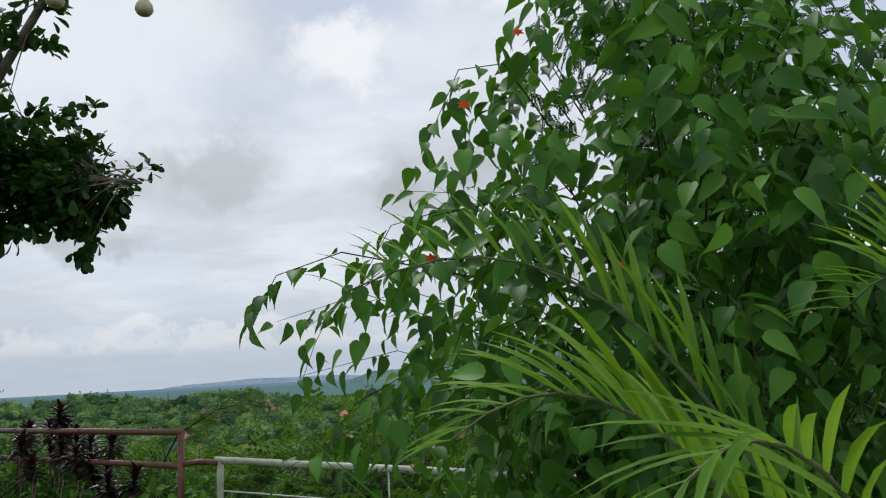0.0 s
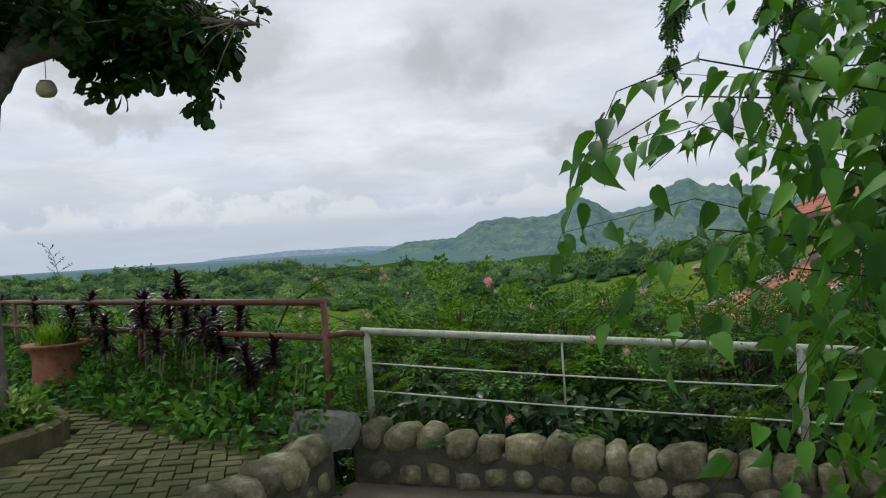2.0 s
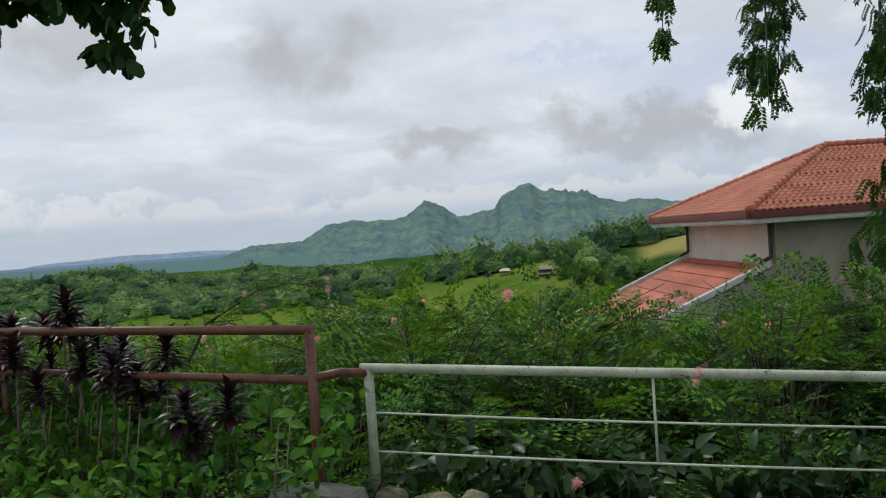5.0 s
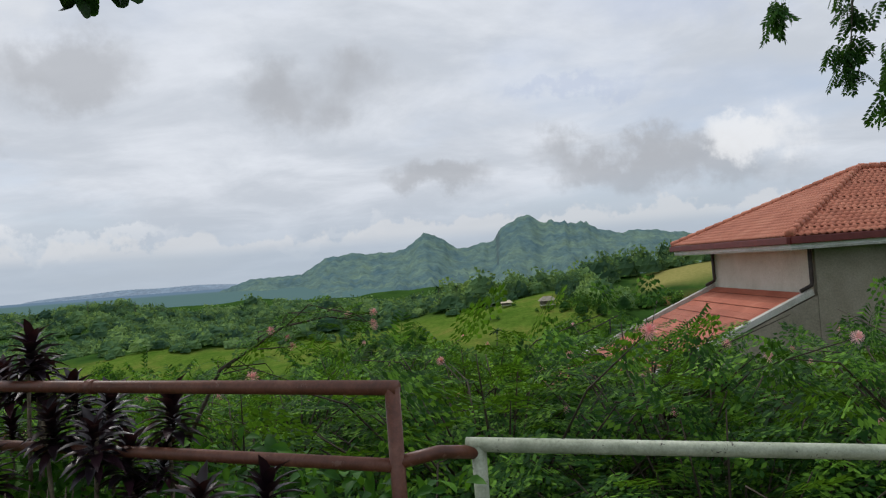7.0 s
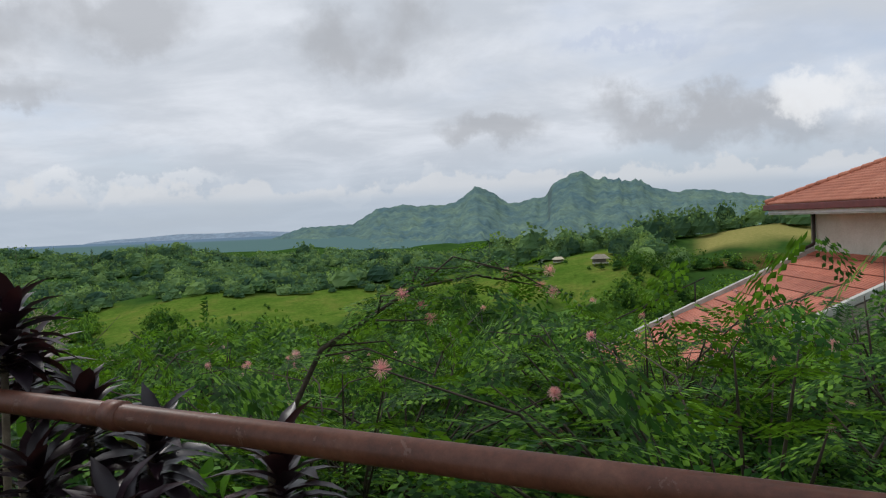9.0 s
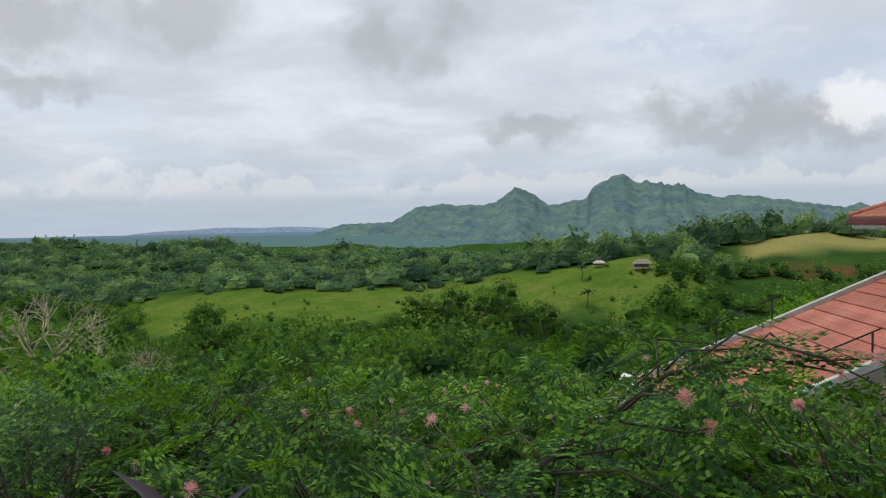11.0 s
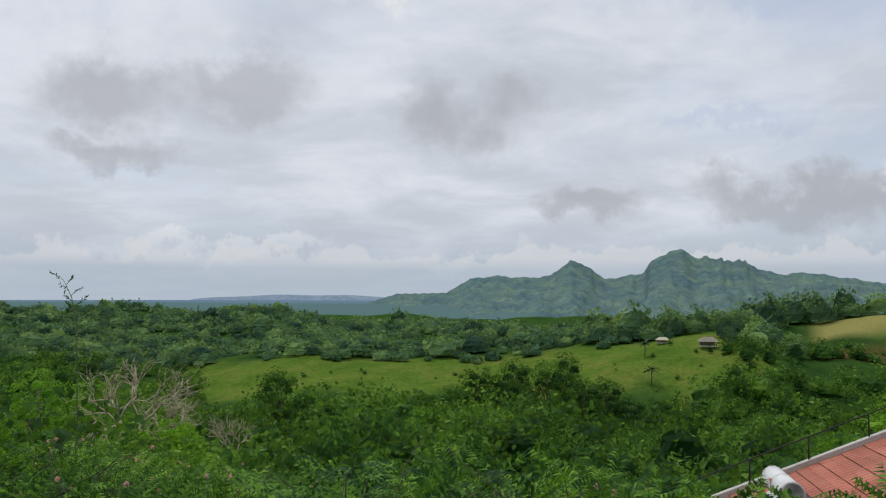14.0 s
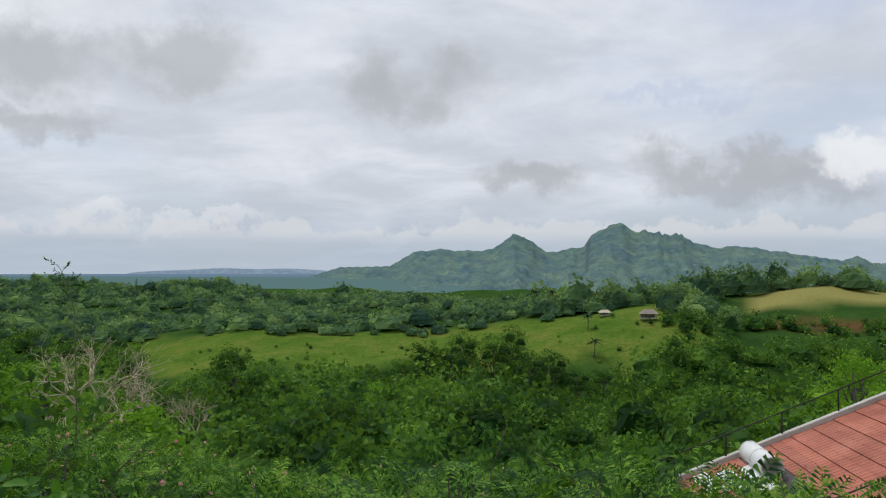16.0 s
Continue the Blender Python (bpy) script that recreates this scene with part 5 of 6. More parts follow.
def build_left_tree():
    rng = np.random.default_rng(61)
    tree = thing("terrace_tree", "tree with a spreading dark crown in the round planter", "tree", at=(-2.38, 4.28, 0.3))
    o = np.array((-2.38, 4.28, 0.3))
    tr = [(np.array(p) - o, r) for p, r in (((-2.40, 4.28, 0.2), 0.17), ((-2.37, 4.28, 0.6), 0.135), ((-2.39, 4.3, 1.3), 0.12), ((-2.38, 4.32, 2.2), 0.115), ((-2.30, 4.36, 2.9), 0.11), ((-2.1, 4.42, 3.2), 0.095))]
    limbs = [[((-2.1, 4.42, 3.2), 0.09), ((-1.5, 4.6, 3.36), 0.06), ((-0.8, 4.75, 3.42), 0.03), ((-0.35, 4.8, 3.35), 0.012)],
             [((-2.28, 4.36, 2.9), 0.09), ((-2.6, 4.0, 3.6), 0.06), ((-2.9, 3.6, 4.1), 0.03)],
             [((-2.2, 4.4, 3.0), 0.08), ((-2.3, 4.9, 3.7), 0.05), ((-2.1, 5.4, 4.2), 0.02)],
             [((-2.1, 4.42, 3.2), 0.07), ((-1.6, 4.4, 3.9), 0.045), ((-0.69, 4.1, 4.85), 0.03), ((-0.13, 4.42, 5.04), 0.015)],
             [((-2.28, 4.36, 2.9), 0.06), ((-2.4, 4.5, 3.7), 0.04), ((-2.22, 4.5, 4.14), 0.02)]]
    put("trunk", tube_mesh("trunk", [tr] + [[(np.array(p) - o, r) for p, r in l] for l in limbs], M_BARK, 12), tree)
    tips = []
    for _ in range(800):
        l = limbs[rng.choice(5, p=(0.55, 0.15, 0.15, 0.10, 0.05))]
        pts = np.array([p for p, _ in l])
        t = rng.uniform(0.35, len(pts) - 1)
        i = min(int(t), len(pts) - 2)
        p = pts[i] + (pts[i + 1] - pts[i]) * (t - i)
        tip = p + rng.normal(size=3) * (0.27, 0.3, 0.25) + (-0.15, 0, -0.03)
        if tip[0] > -0.62 - 0.25 * rng.uniform() or tip[2] < (3.34 if tip[0] < -1.55 else 2.69 + 0.26 * rng.uniform()):
            continue
        tips.append((p, tip))
    P, A = [], []
    for p, tip in tips:
        for _ in range(13):
            P.append(tip + rng.normal(size=3) * 0.035)
            d = unit(tip - p) + rng.normal(size=3) * 0.9
            d[2] -= 0.25
            A.append(d)
    P = np.array(P) - o
    V, F = strew(OBO, P, frames(A, unit(np.array((0, 0, 1.0)) + rng.normal(size=P.shape) * 0.5)), rng.uniform(0.09, 0.15, len(P)))
    crown = put("crown", mesh_of("crown", V, F, M_TREE, True), tree, "dark glossy leaves")
    tagged(put("twig_frame", tube_mesh("twigs", [[(p - o, 0.008), ((p + q) / 2 - o + (0, 0, 0.03), 0.006), (q - o, 0.003)] for p, q in tips[:160]], M_TWIG, 4), tree), kind="stuff")
    # hanging lanterns
    for x, y, z, top in ((-1.90, 4.50, 2.97, 3.30), (-2.22, 4.5, 3.86, 4.15), (-0.69, 4.09, 4.68, 4.86), (-0.13, 4.42, 4.70, 5.05)):
        la = thing("lantern", "round woven bamboo lantern hanging from a branch", "lantern", "lanterns in the tree", (x, y, z))
        bm = bmesh.new()
        bmesh.ops.create_uvsphere(bm, u_segments=20, v_segments=12, radius=0.072)
        for v in bm.verts:
            v.co.z = max(-0.055, min(0.06, v.co.z * 1.0))
            k = 1 + 0.03 * math.sin(v.co.z * 260)
            v.co.x *= k
            v.co.y *= k
        part("shade", bm, M_LANTERN, la, smooth=True)
        pipe("cord", la, [(0, 0, 0.055), (0.003, 0, 0.15), (0, 0, top - z)], 0.003, M_TWIG, sides=5)
        pipe("hoop", la, [(0, 0, 0.052), (0, 0, 0.062)], 0.045, M_TWIG, sides=16)


def pinnate(pairs=6):
    """A feather leaf of small oval leaflets."""
    tv, tf = leaf_plain(0.5, 0.1)
    P, A, S = [], [], []
    for i in range(pairs):
        y = 0.2 + 0.75 * i / (pairs - 1)
        for s in (1, -1):
            P.append((0, y, -0.25 * y * y)), A.append((s * 0.8, 0.6, -0.2)), S.append(0.30)
    P.append((0, 0.97, -0.25)), A.append((0, 1, -0.4)), S.append(0.3)
    V, F = strew((tv, tf), np.array(P), frames(A, [(0, 0, 1)] * len(P)), S)
    r = np.array([(-0.008, 0, 0), (0.008, 0, 0), (0.004, 0.97, -0.25), (-0.004, 0.97, -0.25)])
    return merge((V, F), (r, np.array([(0, 1, 2, 3)])))


PINNATE = pinnate()


def build_right_tree():
    """A tree beyond the wall whose drooping branches hang into the view."""
    rng = np.random.default_rng(71)
    o = np.array((6.6, 8.6, float(ground_z(6.6, 8.6))))
    tree = thing("slope_tree", "tree with drooping feather-leaved branches below the terrace", "tree", at=tuple(o))
    head = np.array((6.3, 8.5, 4.2))
    limbs = [[(o * (1, 1, 1) + (0, 0, -0.2), 0.22), (np.array((6.5, 8.55, 1.0)), 0.17), (head, 0.12), (np.array((6.0, 8.6, 5.6)), 0.05)], [(head, 0.08), (np.array((5.6, 8.6, 5.4)), 0.05), (np.array((4.6, 8.7, 6.2)), 0.02)]]
    ends = [((5.0, 8.4, 5.0), (3.10, 8.1, 4.9), (2.92, 7.9, 3.42)), ((5.2, 8.7, 5.1), (4.15, 8.4, 5.0), (4.0, 8.2, 2.75)), ((5.4, 8.2, 4.9), (4.4, 8.6, 4.8), (4.25, 8.5, 3.0)),
            ((5.4, 9.1, 5.0), (4.75, 9.9, 4.6), (4.6, 9.9, 3.3)), ((5.6, 8.2, 4.6), (4.9, 7.8, 4.0), (4.75, 7.6, 2.7)),
            ((5.8, 8.2, 2.9), (5.2, 7.8, 2.3), (4.75, 7.6, 1.30)), ((5.9, 8.0, 2.4), (5.4, 7.6, 1.7), (4.95, 7.5, 0.75)), ((5.8, 8.2, 3.4), (5.4, 7.9, 2.9), (5.0, 7.5, 1.9)),
            ((5.6, 7.9, 3.9), (5.2, 7.4, 3.2), (5.0, 7.2, 2.2)), ((6.0, 7.6, 3.0), (5.7, 7.0, 2.2), (5.4, 6.8, 1.2))]
    sprigs = []
    for k, (a, b, c) in enumerate(ends):
        a, b, c = (np.array(q, float) for q in (a, b, c))
        limbs.append([(head * 0.75 + np.array((6.5, 8.55, 1.0)) * 0.25 if k >= 5 else head, 0.07), (a, 0.045), (b, 0.022), ((b + c) / 2, 0.010), (c, 0.004)])
        for _ in range(20 if k < 5 else 44):
            t = rng.uniform(0.0, 1) ** 0.8
            sprigs.append((b + (c - b) * t + rng.normal(size=3) * (0.06 if k < 5 else 0.16), b, c))
        for _ in range(18):
            t = rng.uniform(0.2, 1)
            sprigs.append((a + (b - a) * t + rng.normal(size=3) * 0.2, a, b))
    put("trunk", tube_mesh("trunk", [[(p - o, r) for p, r in l] for l in limbs], M_BARK, 8), tree)
    P, A = [], []
    for p, b, c in sprigs:
        for _ in range(5):
            P.append(p - o + rng.normal(size=3) * 0.03)
            d = rng.normal(size=3) * 0.7
            d[2] = -abs(d[2]) - 0.8
            A.append(d)
    for _ in range(900):
        q = unit(rng.normal(size=3)) * rng.uniform(0.6, 1.0)
        P.append(np.array((6.9, 8.8, 5.3)) + q * (1.9, 1.9, 1.3) - o)
        A.append(unit(q + rng.normal(size=3) * 0.5) + (0, 0, -0.5))
    for _ in range(1500):
        q = unit(rng.normal(size=3)) * rng.uniform(0.3, 1.0)
        P.append(np.array((5.0, 8.7, 6.1)) + q * (1.9, 1.6, 1.05) - o)
        A.append(unit(q + rng.normal(size=3) * 0.5) + (0, 0, -0.5))
    P, A = np.array(P), np.array(A)
    V, F = strew(PINNATE, P, frames(A, unit(np.array((0, -0.3, 1.0)) + rng.normal(size=P.shape) * 0.5)), rng.uniform(0.14, 0.24, len(P)))
    put("crown", mesh_of("crown", V, F, M_FEATHER), tree, "dark feathery leaves")


# ---- path side: hedge, cordylines, planter, pot ----
T_RAIL = unit(np.array((-1.0, 0.54, 0.0)))
N_RAIL = np.array((0.475, 0.88, 0.0))


def build_hedge():
    rng = np.random.default_rng(81)
    for k in range(9):
        s0 = 0.15 + k * 0.85
        h = thing("hedge_plant", "low leafy green hedge plant under the red railing", "hedge", "hedge plants")
        c = np.array((0, 4.80, 0)) + T_RAIL * (s0 + 0.4)
        h.location = (c[0], c[1], brick_z(c[0]))
        n = 850
        q = rng.uniform(-0.75, 0.75, n)
        w = rng.uniform(-0.62, 0.35, n)
        topz = np.interp(w, [-0.62, -0.3, 0.0, 0.35], [0.10, 0.36, 0.58, 0.72])
        z = topz * rng.uniform(0.25, 1.0, n) ** 0.45 + rng.normal(size=n) * 0.05
        P = T_RAIL[None] * q[:, None] + N_RAIL[None] * w[:, None] + np.array((0, 0, 1.0)) * np.maximum(z, 0.0)[:, None]
        A = rng.normal(size=(n, 3)) + np.array((-0.2, -0.6, 0.25))
        N = unit(np.array((0.1, -0.5, 1.0)) + rng.normal(size=(n, 3)) * 0.5)
        V, F = strew(leaf_fold(0.5, 0.2), P, frames(A, N), rng.uniform(0.045, 0.105, n))
        put("foliage", mesh_of("foliage", V, F, M_HEDGE, True), h)
        st = [[(T_RAIL * a + N_RAIL * b + (0, 0, -0.05), 0.008), (T_RAIL * (a + 0.05) + N_RAIL * (b - 0.03) + (0, 0, 0.3), 0.006), (T_RAIL * (a + 0.02) + N_RAIL * b + (0, 0, 0.6), 0.003)] for a, b in rng.uniform(-0.3, 0.25, (12, 2)) * (2, 1)]
        tagged(put("stem_frame", tube_mesh("stems", st, M_TWIG, 5), h), kind="stuff")


def build_undergrowth():
    """Dark broad-leaved plants between the stone wall and the flowering shrubs."""
    rng = np.random.default_rng(83)
    t = unit(np.array((1.0, -0.20, 0.0)))
    n = np.array((0.196, 0.98, 0.0))
    for k in range(9):
        x = 0.75 + k * 0.68
        y = 4.92 - 0.20 * x + 0.42
        z0 = float(ground_z(x, y))
        h = thing("undergrowth_plant", "dark broad-leaved plant growing behind the stone wall", "plant", "plants behind the stone wall", (x, y, z0))
        m = 330
        q, w = rng.uniform(-0.5, 0.5, m), rng.uniform(-0.22, 0.3, m)
        z = (0.86 - z0 - 0.30 - 0.05 * x) * rng.uniform(0.1, 1.0, m) ** 0.6 + rng.normal(size=m) * 0.05
        P = t[None] * q[:, None] + n[None] * w[:, None] + np.array((0, 0, 1.0)) * np.maximum(z, 0.03)[:, None]
        A = rng.normal(size=(m, 3)) + np.array((-0.1, -0.7, -0.1))
        N = unit(np.array((0.1, -0.4, 1.0)) + rng.normal(size=(m, 3)) * 0.5)
        V, F = strew(leaf_fold(0.5, 0.2), P, frames(A, N), rng.uniform(0.06, 0.15, m))
        put("foliage", mesh_of("foliage", V, F, M_UNDER, True), h)
        st = [[(t * a + n * b + (0, 0, -0.05), 0.009), (t * (a + 0.04) + n * b + (0, 0, 0.3), 0.006), (t * a * 1.2 + n * b + (0, 0, 0.65), 0.003)] for a, b in rng.uniform(-0.2, 0.2, (9, 2)) * (2, 1)]
        tagged(put("stem_frame", tube_mesh("stems", st, M_TWIG, 5), h), kind="stuff")


def build_cordylines():
    rng = np.random.default_rng(91)
    strap = leaf_strap(0.30, 0.50, 4)

    def head(seed):
        r = np.random.default_rng(seed)
        P, A, S = [], [], []
        for i in range(44):
            a = i * 2.4 + r.uniform(-0.2, 0.2)
            f = i / 44
            P.append((0, 0, -0.17 + 0.17 * f))
            el = -0.1 + 1.35 * f ** 1.8
            A.append((math.cos(a) * math.cos(el), math.sin(a) * math.cos(el), math.sin(el)))
            S.append(r.uniform(0.15, 0.22) * (1 - 0.2 * f))
        A = np.array(A)
        V, F = strew(strap, np.array(P), frames(A, np.array((0, 0, 1.0)) + A * 0.01), S)
        return mesh_of("leaves", V, F, M_CORDY, True)
    heads = [head(k) for k in range(3)]
    spots = [(0.45, -0.10, 0.90), (1.15, 0.10, 1.16), (1.35, -0.15, 1.08), (1.6, -0.1, 1.12), (1.7, 0.12, 1.22), (1.95, 0.0, 1.43), (2.05, -0.25, 1.18), (2.2, 0.1, 1.28),
             (2.55, -0.05, 1.25), (2.7, -0.28, 1.10), (3.25, -0.05, 1.30), (3.4, -0.25, 1.13), (3.8, 0.0, 1.18), (4.3, -0.15, 1.23), (5.2, -0.15, 1.28), (0.7, -0.15, 0.88), (1.25, 0.0, 1.0), (1.5, 0.1, 1.15), (1.75, -0.25, 0.98), (2.0, 0.15, 1.30), (2.4, 0.0, 1.28)]
    for s, off, top in spots:
        top += 0.05
        p = np.array((0, 4.80, 0)) + T_RAIL * s + N_RAIL * off
        z0 = brick_z(p[0])
        c = thing("cordyline", "dark purple cordyline with drooping strap leaves", "plant", "cordylines along the railing", (p[0], p[1], z0))
        lx, ly = rng.uniform(-0.05, 0.05, 2)
        for f, sc in ((1.0, 0.84), (0.76, 0.62), (0.56, 0.5)):
            if f > 0.9 or rng.uniform() < (0.5 if f > 0.7 else 0.15):
                put("leaves", heads[rng.integers(3)], c, at=pose(lx * f + rng.uniform(-0.03, 0.03), ly * f, (top - z0) * f, rng.uniform(-10, 10), rng.uniform(-10, 10), rng.uniform(0, 360)) @ Matrix.Scale(sc, 4))
        put("stem", tube_mesh("stem", [[(np.array((0, 0, -0.05)), 0.012), (np.array((lx / 2, ly / 2, (top - z0) / 2)), 0.010), (np.array((lx, ly, top - z0)), 0.008)]], M_TWIG, 6), c)


def build_planter():
    c = (-2.85, 4.3)
    z = brick_z(c[0])
    ring = thing("round_planter", "round planter with a mossy concrete curb", "planter", at=(c[0], c[1], z - 0.02))
    bm = bmesh.new()
    n = 40
    prof = [(0.74, -0.1), (0.74, 0.14), (0.76, 0.165), (0.85, 0.165), (0.88, 0.14), (0.88, -0.1)]
    vs = [[bm.verts.new((r * math.cos(2 * math.pi * k / n), r * math.sin(2 * math.pi * k / n), h)) for r, h in prof] for k in range(n)]
    for k in range(n):
        a, b = vs[k], vs[(k + 1) % n]
        for i in range(5):
            bm.faces.new((a[i], b[i], b[i + 1], a[i + 1]))
    part("curb", bm, M_CURB, ring, "mossy concrete curb")
    bm = bmesh.new()
    bmesh.ops.create_circle(bm, cap_ends=True, segments=32, radius=0.75)
    bmesh.ops.translate(bm, vec=(0, 0, 0.1), verts=bm.verts)
    part("earth", bm, M_JOINT, ring, "dark planting earth")
    rng = np.random.default_rng(95)
    for k in range(16):
        a, r = rng.uniform(-1.3, 1.9), rng.uniform(0.25, 0.62)
        x, y = c[0] + r * math.cos(a), c[1] + r * math.sin(a)
        pl = thing("border_plant", "bushy variegated green and cream border plant", "plant", "planter plants", (x, y, z + 0.08))
        n = 150
        d = unit(rng.normal(size=(n, 3)) + np.array((0, 0, 0.7)))
        P = d * rng.uniform(0.05, 0.25, (n, 1))
        P[:, 2] = np.abs(P[:, 2]) + 0.03
        V, F = strew(leaf_fold(0.42, 0.2), P, frames(d + rng.normal(size=(n, 3)) * 0.5, unit(np.array((0, 0, 1.0)) + rng.normal(size=(n, 3)) * 0.4)), rng.uniform(0.07, 0.13, n))
        put("foliage", mesh_of("foliage", V, F, M_VARIEG if k % 3 else M_HEDGE, True), pl)


def build_pot():
    x, y = -3.18, 6.1
    z = 0.44
    pot = thing("terracotta_pot", "large terracotta pot with a wide flared rim", "pot", at=(x, y, z))
    prof = [(0.0, 0.0), (0.17, 0.0), (0.215, 0.06), (0.235, 0.15), (0.222, 0.23), (0.215, 0.33), (0.232, 0.42), (0.29, 0.47), (0.305, 0.485), (0.30, 0.50), (0.27, 0.50), (0.20, 0.44), (0.0, 0.43)]
    bm = bmesh.new()
    n = 36
    rings = [[bm.verts.new((max(r, 0.001) * math.cos(2 * math.pi * k / n), max(r, 0.001) * math.sin(2 * math.pi * k / n), h)) for k in range(n)] for r, h in prof]
    for a, b in zip(rings, rings[1:]):
        for k in range(n):
            bm.faces.new((a[k], a[(k + 1) % n], b[(k + 1) % n], b[k]))
    bmesh.ops.remove_doubles(bm, verts=bm.verts, dist=0.0015)
    part("body", bm, M_TERRA, pot, smooth=True)
    rng = np.random.default_rng(97)
    g = thing("pot_grass", "fine yellow-green grass growing in the pot", "plant", at=(x, y, z + 0.43))
    n = 260
    a = rng.uniform(0, 6.28, n)
    A = np.stack([np.cos(a) * 0.45, np.sin(a) * 0.45, rng.uniform(0.5, 1.2, n)], -1)
    V, F = strew(leaf_strap(0.03, 0.35, 4), rng.uniform(-0.13, 0.13, (n, 3)) * (1, 1, 0), frames(A, np.stack([-np.cos(a), -np.sin(a), 0.5 + 0 * a], -1)), rng.uniform(0.2, 0.38, n))
    put("blades", mesh_of("blades", V, F, M_PALM), g)


# ---- single trees and huts in the valley ----
def valley_tree(name, label, x, y, top, r, quads, size, mat, seed, slim=1.0, shade=0.0):
    rng = np.random.default_rng(seed)
    z = float(ground_z(x, y))
    h = top - z
    t = thing(name, label, "tree", "valley trees", (x, y, z))
    lines = [[(np.array((0, 0, -0.3)), r * 0.07), (np.array((0.1, 0, h * 0.4)), r * 0.05), (np.array((0, 0.1, h * 0.85)), r * 0.02)]]
    C, R, H = [], [], []
    for k in range(15):
        f = 0.12 + 0.74 * k / 14
        a = k * 2.4
        w = r * 0.62 * math.sin(math.pi * (0.28 + 0.66 * f)) * rng.uniform(0.6, 1.1)
        p = np.array((math.cos(a) * w, math.sin(a) * w, h * f))
        lines.append([(np.array((0, 0, h * f * 0.6)), r * 0.03), (p * (0.6, 0.6, 0.85), r * 0.02), (p, r * 0.008)])
        C.append(p), R.append(r * rng.uniform(0.42, 0.6) * (1.15 - 0.45 * f * slim)), H.append(max(h * rng.uniform(0.13, 0.18), r * 0.3))
    V, F, sort = crowns(rng, np.array(C), np.array(R), np.array(H), quads // 15, size, 6, 0.36)
    put("trunk", tube_mesh("trunk", lines, M_BARK, 6), t)
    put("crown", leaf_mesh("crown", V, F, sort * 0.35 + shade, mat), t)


def dead_tree(x, y, top, spread, seed):
    rng = np.random.default_rng(seed)
    z = float(ground_z(x, y))
    t = thing("bare_tree", "leafless tree with bleached pale branches", "tree", "bare trees", (x, y, z))
    lines = []

    def grow(p, d, L, r, depth):
        q = p + d * L * 0.5 + rng.normal(size=3) * L * 0.06
        e = q + unit(d + rng.normal(size=3) * 0.25) * L * 0.5
        lines.append([(p, r), (q, r * 0.85), (e, r * 0.65)])
        if depth:
            for _ in range(3 if depth > 2 else 2):
                k = unit(d + rng.normal(size=3) * 0.62 * np.array((spread, spread, 0.8)))
                grow(e, k, L * rng.uniform(0.62, 0.82), r * 0.6, depth - 1)
    h = top - z
    grow(np.array((0, 0, -0.2)), np.array((0.05, 0, 1.0)), h * 0.34, h * 0.030, 6)
    tagged(put("branch_frame", tube_mesh("branch_frame", lines, M_DEAD, 4), t), kind="stuff")


def coconut(x, y, top, seed):
    rng = np.random.default_rng(seed)
    z = float(ground_z(x, y))
    t = thing("coconut_palm", "coconut palm standing on the green hillside", "palm", "hill palms", (x, y, z))
    h = top - z
    put("trunk", tube_mesh("trunk", [[(np.array((0, 0, -0.2)), 0.22), (np.array((0.3, 0, h * 0.5)), 0.16), (np.array((0.1, 0, h * 0.82)), 0.13)]], M_BARK, 6), t)
    P, A, S = [], [], []
    for k in range(16):
        a, el = k * 2.4, rng.uniform(-0.3, 0.9)
        P.append((0.1, 0, h * 0.82)), A.append((math.cos(a) * math.cos(el), math.sin(a) * math.cos(el), math.sin(el))), S.append(3.2 * rng.uniform(0.8, 1.1))
    V, F = strew(leaf_strap(0.28, 0.5, 5), np.array(P), frames(A, [(0, 0, 1)] * len(P)), S)
    put("crown", mesh_of("crown", V, F, M_TREE), t)


def hut(x, y, w, d, h, roof_mat, label, seed):
    z = float(ground_z(x, y))
    t = thing("hut", label, "hut", "huts on the hill", (x, y, z))
    for sx in (-1, 1):
        for sy in (-1, 1):
            pipe("post", t, [(sx * w * 0.45, sy * d * 0.45, -0.5), (sx * w * 0.45, sy * d * 0.45, h * 0.3), (sx * w * 0.45, sy * d * 0.45, h * 0.62)], 0.12, M_BARK, sides=6)
    part("floor", box((w, d, 0.2), (0, 0, h * 0.2)), M_CAP, t)
    part("wall", box((w * 0.88, 0.15, h * 0.34), (0, d * 0.4, h * 0.4)), M_GREYWALL, t)
    bm = bmesh.new()
    q = [bm.verts.new(p) for p in ((-w * .6, -d * .6, h * .6), (w * .6, -d * .6, h * .6), (w * .6, d * .6, h * .6), (-w * .6, d * .6, h * .6), (-w * .3, 0, h), (w * .3, 0, h))]
    for f in ((0, 1, 5, 4), (1, 2, 5), (2, 3, 4, 5), (3, 0, 4), (3, 2, 1, 0)):
        bm.faces.new([q[i] for i in f])
    part("roof", bm, roof_mat, t)


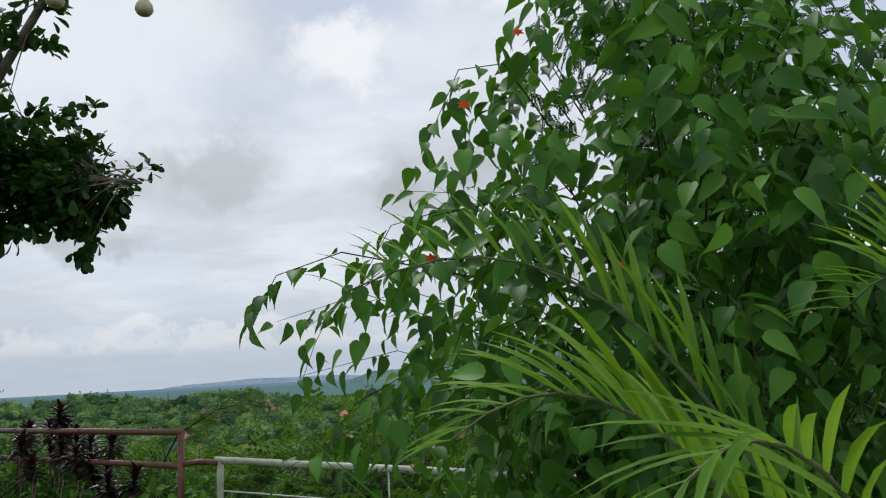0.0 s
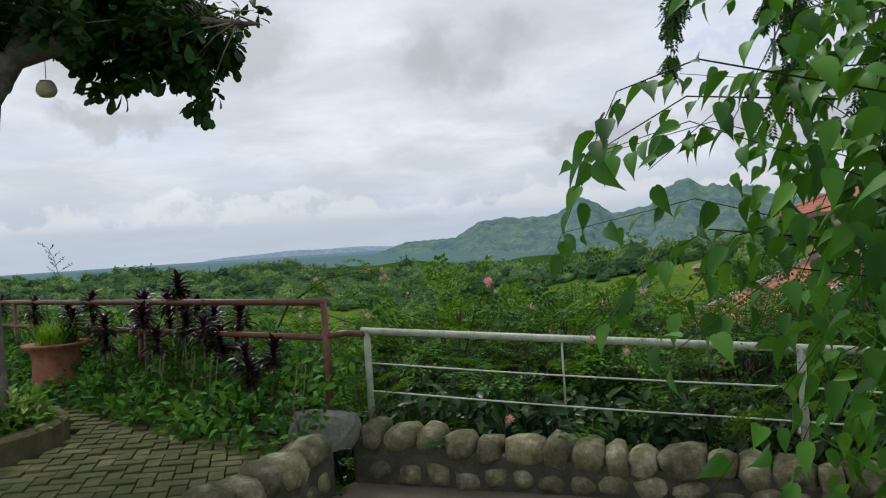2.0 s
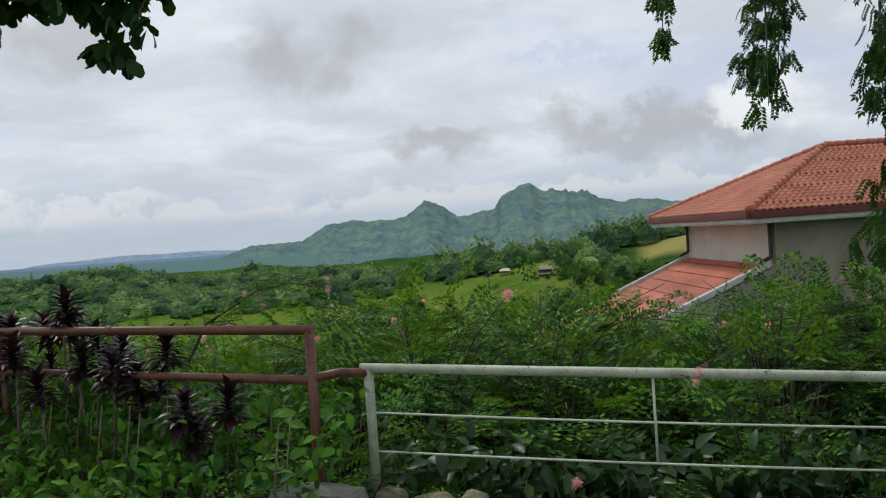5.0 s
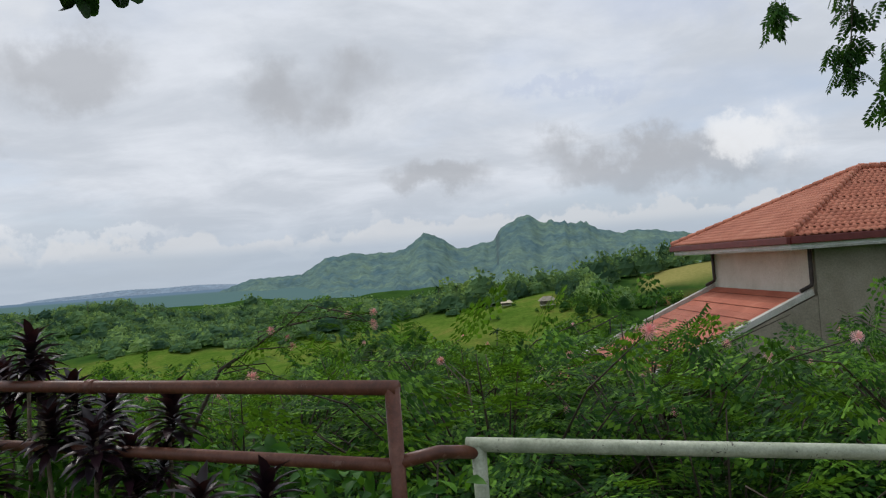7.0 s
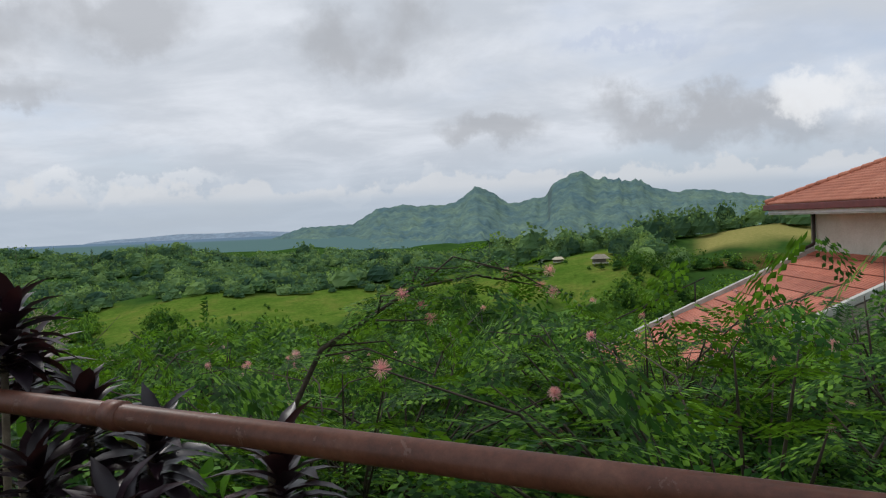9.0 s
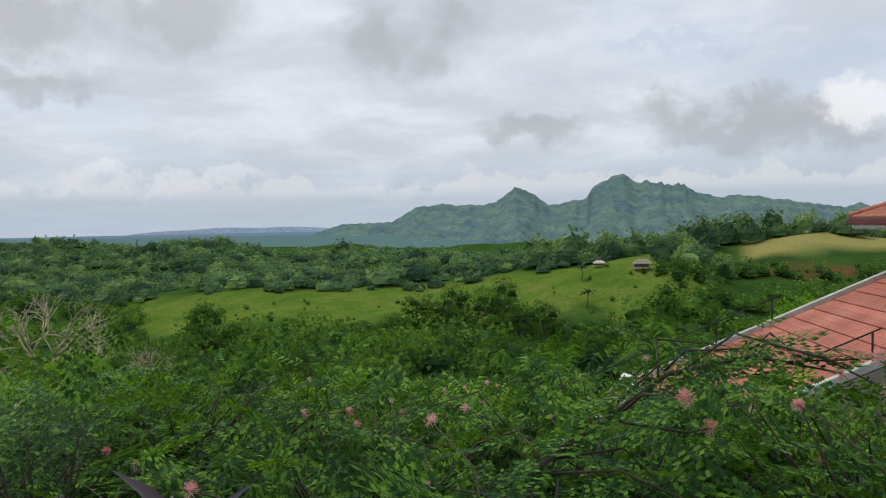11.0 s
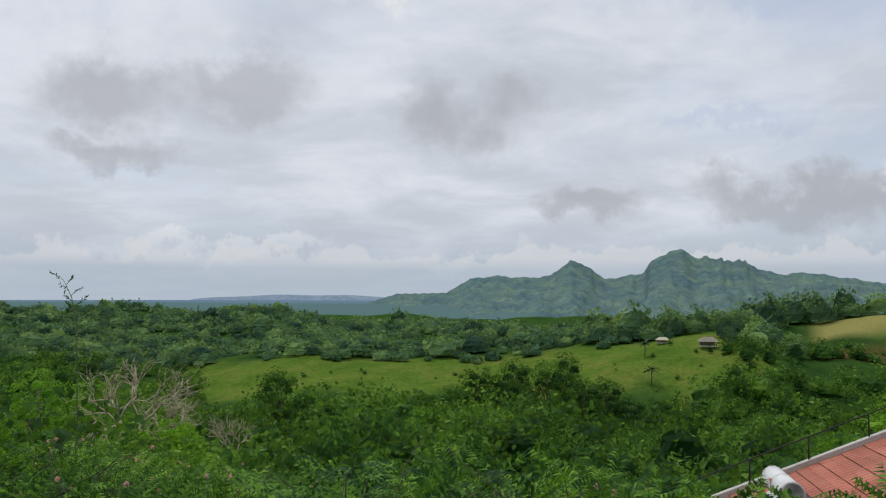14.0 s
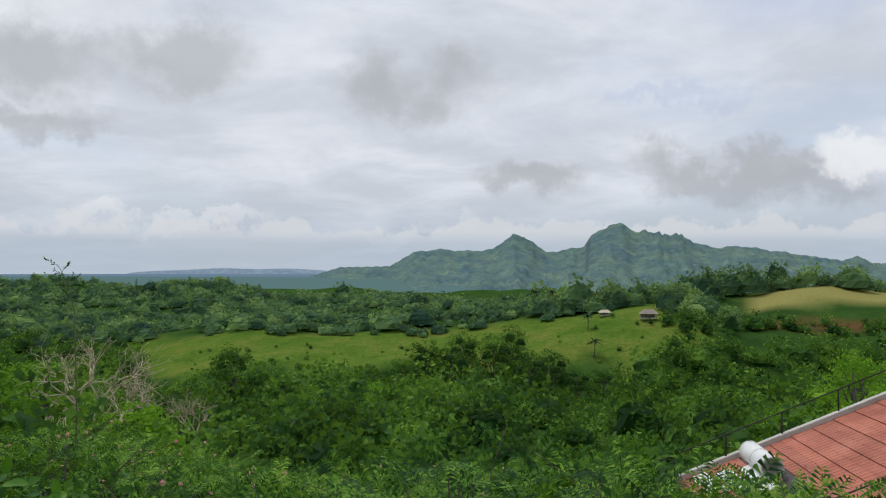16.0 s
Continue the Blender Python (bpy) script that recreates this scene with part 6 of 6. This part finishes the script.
def build_reed():
    """A tall thin shoot that stands above the shrubs."""
    rng = np.random.default_rng(33)
    x, y = -12.4, 18.6
    z = float(ground_z(x, y))
    t = thing("tall_shoot", "tall thin grass shoot with a feathery plume", "plant", at=(x, y, z))
    h = 2.2 - z
    stem = [(np.array((0, 0, -0.1)), 0.016), (np.array((0.05, 0, h * 0.5)), 0.013), (np.array((-0.02, 0, h - 0.8)), 0.010), (np.array((-0.15, 0, h - 0.3)), 0.007), (np.array((-0.32, 0, h)), 0.004)]
    lines, P, A = [], [], []
    for k in range(9):
        f = k / 8
        p = np.array((-0.02 - 0.30 * f ** 1.5, 0, h - 0.8 + 0.8 * f))
        d = unit(np.array(((1 if k % 2 else -1) * rng.uniform(0.6, 1.1), rng.uniform(-0.6, 0.6), 0.7)))
        L = rng.uniform(0.3, 0.5) * (1 - 0.4 * f)
        e = p + d * L - np.array((0, 0, 0.12 * L))
        lines.append([(p, 0.005), (p + d * L * 0.5, 0.004), (e, 0.002)])
        for g in np.linspace(0.3, 1.0, 11):
            P.append(p + (e - p) * g), A.append(d + rng.normal(size=3) * 0.5)
    put("stem", tube_mesh("stem", [stem] + lines, M_STEM, 6), t)
    V, F = strew(leaf_plain(0.3, 0.2), np.array(P), frames(A, rng.normal(size=(len(P), 3))), rng.uniform(0.05, 0.10, len(P)))
    put("plume", mesh_of("plume", V, F, M_FEATHER), t, "feathery grass plume")


def build_valley_things():
    build_reed()
    valley_tree("young_tree", "upright dark green young tree on the slope", -30.5, 75, -5.0, 3.4, 3600, 0.17, M_VALLEY, 1, 1.1)
    valley_tree("young_tree", "smaller leafy tree on the slope", -26.0, 77, -8.6, 2.4, 1800, 0.17, M_VALLEY, 2)
    valley_tree("lime_tree", "bright lime green tree on the slope", -17.5, 82, -9.6, 3.0, 2200, 0.15, M_LIME, 3)
    valley_tree("lime_tree", "bright lime green tree beside the bare trees", -29, 44, -2.6, 2.6, 1900, 0.15, M_LIME, 4)
    valley_tree("lime_tree", "bright yellow-green tree behind the long roof", 17.5, 58, -3.4, 3.4, 2600, 0.13, M_LIME, 5)
    valley_tree("lime_tree", "bright yellow-green tree behind the long roof", 14.0, 60, -7.2, 2.6, 2000, 0.14, M_LIME, 6)
    valley_tree("lime_tree", "bright yellow-green tree behind the long roof", 21.5, 66, -4.0, 3.2, 2400, 0.14, M_LIME, 7)
    valley_tree("lime_tree", "bright lime green tree beside the bare trees", -31.5, 43, -2.2, 2.4, 1900, 0.15, M_LIME, 14)
    valley_tree("lime_tree", "bright lime green tree beside the bare trees", -33, 48, -3.4, 2.8, 2000, 0.15, M_LIME, 15)
    valley_tree("slope_bush", "leafy green tree on the near slope", -18, 30, -3.0, 2.2, 2200, 0.15, M_VALLEY, 16)
    valley_tree("slope_bush", "leafy green tree on the near slope", -20, 36, -3.6, 2.4, 2200, 0.15, M_LIME, 17)
    valley_tree("slope_bush", "leafy green tree on the near slope", -12, 40, -7.0, 2.4, 2200, 0.15, M_VALLEY, 18)
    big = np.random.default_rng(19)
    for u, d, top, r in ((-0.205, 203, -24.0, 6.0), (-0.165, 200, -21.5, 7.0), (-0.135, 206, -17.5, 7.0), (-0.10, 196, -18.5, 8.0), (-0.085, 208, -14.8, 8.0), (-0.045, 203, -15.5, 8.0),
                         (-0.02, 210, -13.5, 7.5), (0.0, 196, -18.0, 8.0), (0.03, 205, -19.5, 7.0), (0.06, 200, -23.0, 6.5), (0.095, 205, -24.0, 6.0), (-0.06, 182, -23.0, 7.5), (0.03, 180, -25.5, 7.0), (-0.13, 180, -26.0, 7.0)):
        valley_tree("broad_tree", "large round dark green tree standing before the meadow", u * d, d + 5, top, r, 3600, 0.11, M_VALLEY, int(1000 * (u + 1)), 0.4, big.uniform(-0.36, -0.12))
    dead_tree(-26.6, 43, -1.9, 0.75, 5)
    dead_tree(-25.4, 44, -2.4, 0.8, 9)
    dead_tree(-23.6, 50, -5.2, 0.7, 12)
    coconut(21.7, 256, -20.4, 1)
    coconut(22.5, 285, -14.0, 2)
    coconut(5, 345, -6.0, 3)
    coconut(13, 345, -7.0, 4)
    hut(44.5, 288, 5.5, 4, 4.0, M_GREYWALL, "small pale roofed hut on stilts", 1)
    hut(31, 305, 4, 3.5, 2.6, M_LANTERN, "thatched hut at the edge of the field", 2)
    rng = np.random.default_rng(14)
    for x, y, r in ((-365, 597, 3.4), (-392, 600, 3.0), (-300, 590, 2.6), (-210, 560, 2.6), (-190, 560, 3.0), (-250, 575, 2.4)):
        valley_tree("ridge_tree", "lone tree standing out on the far ridge", x, y, float(ground_z(x, y)) + 14.5, r * 0.9, 300, 0.3, M_WOOD, int(abs(x)))


build_shrubs()
build_flowering_branch()
build_broad_shrub()
build_start_plants()
build_left_tree()
build_right_tree()
build_hedge()
build_undergrowth()
build_cordylines()
build_planter()
build_pot()
build_valley_things()
build_bricks()
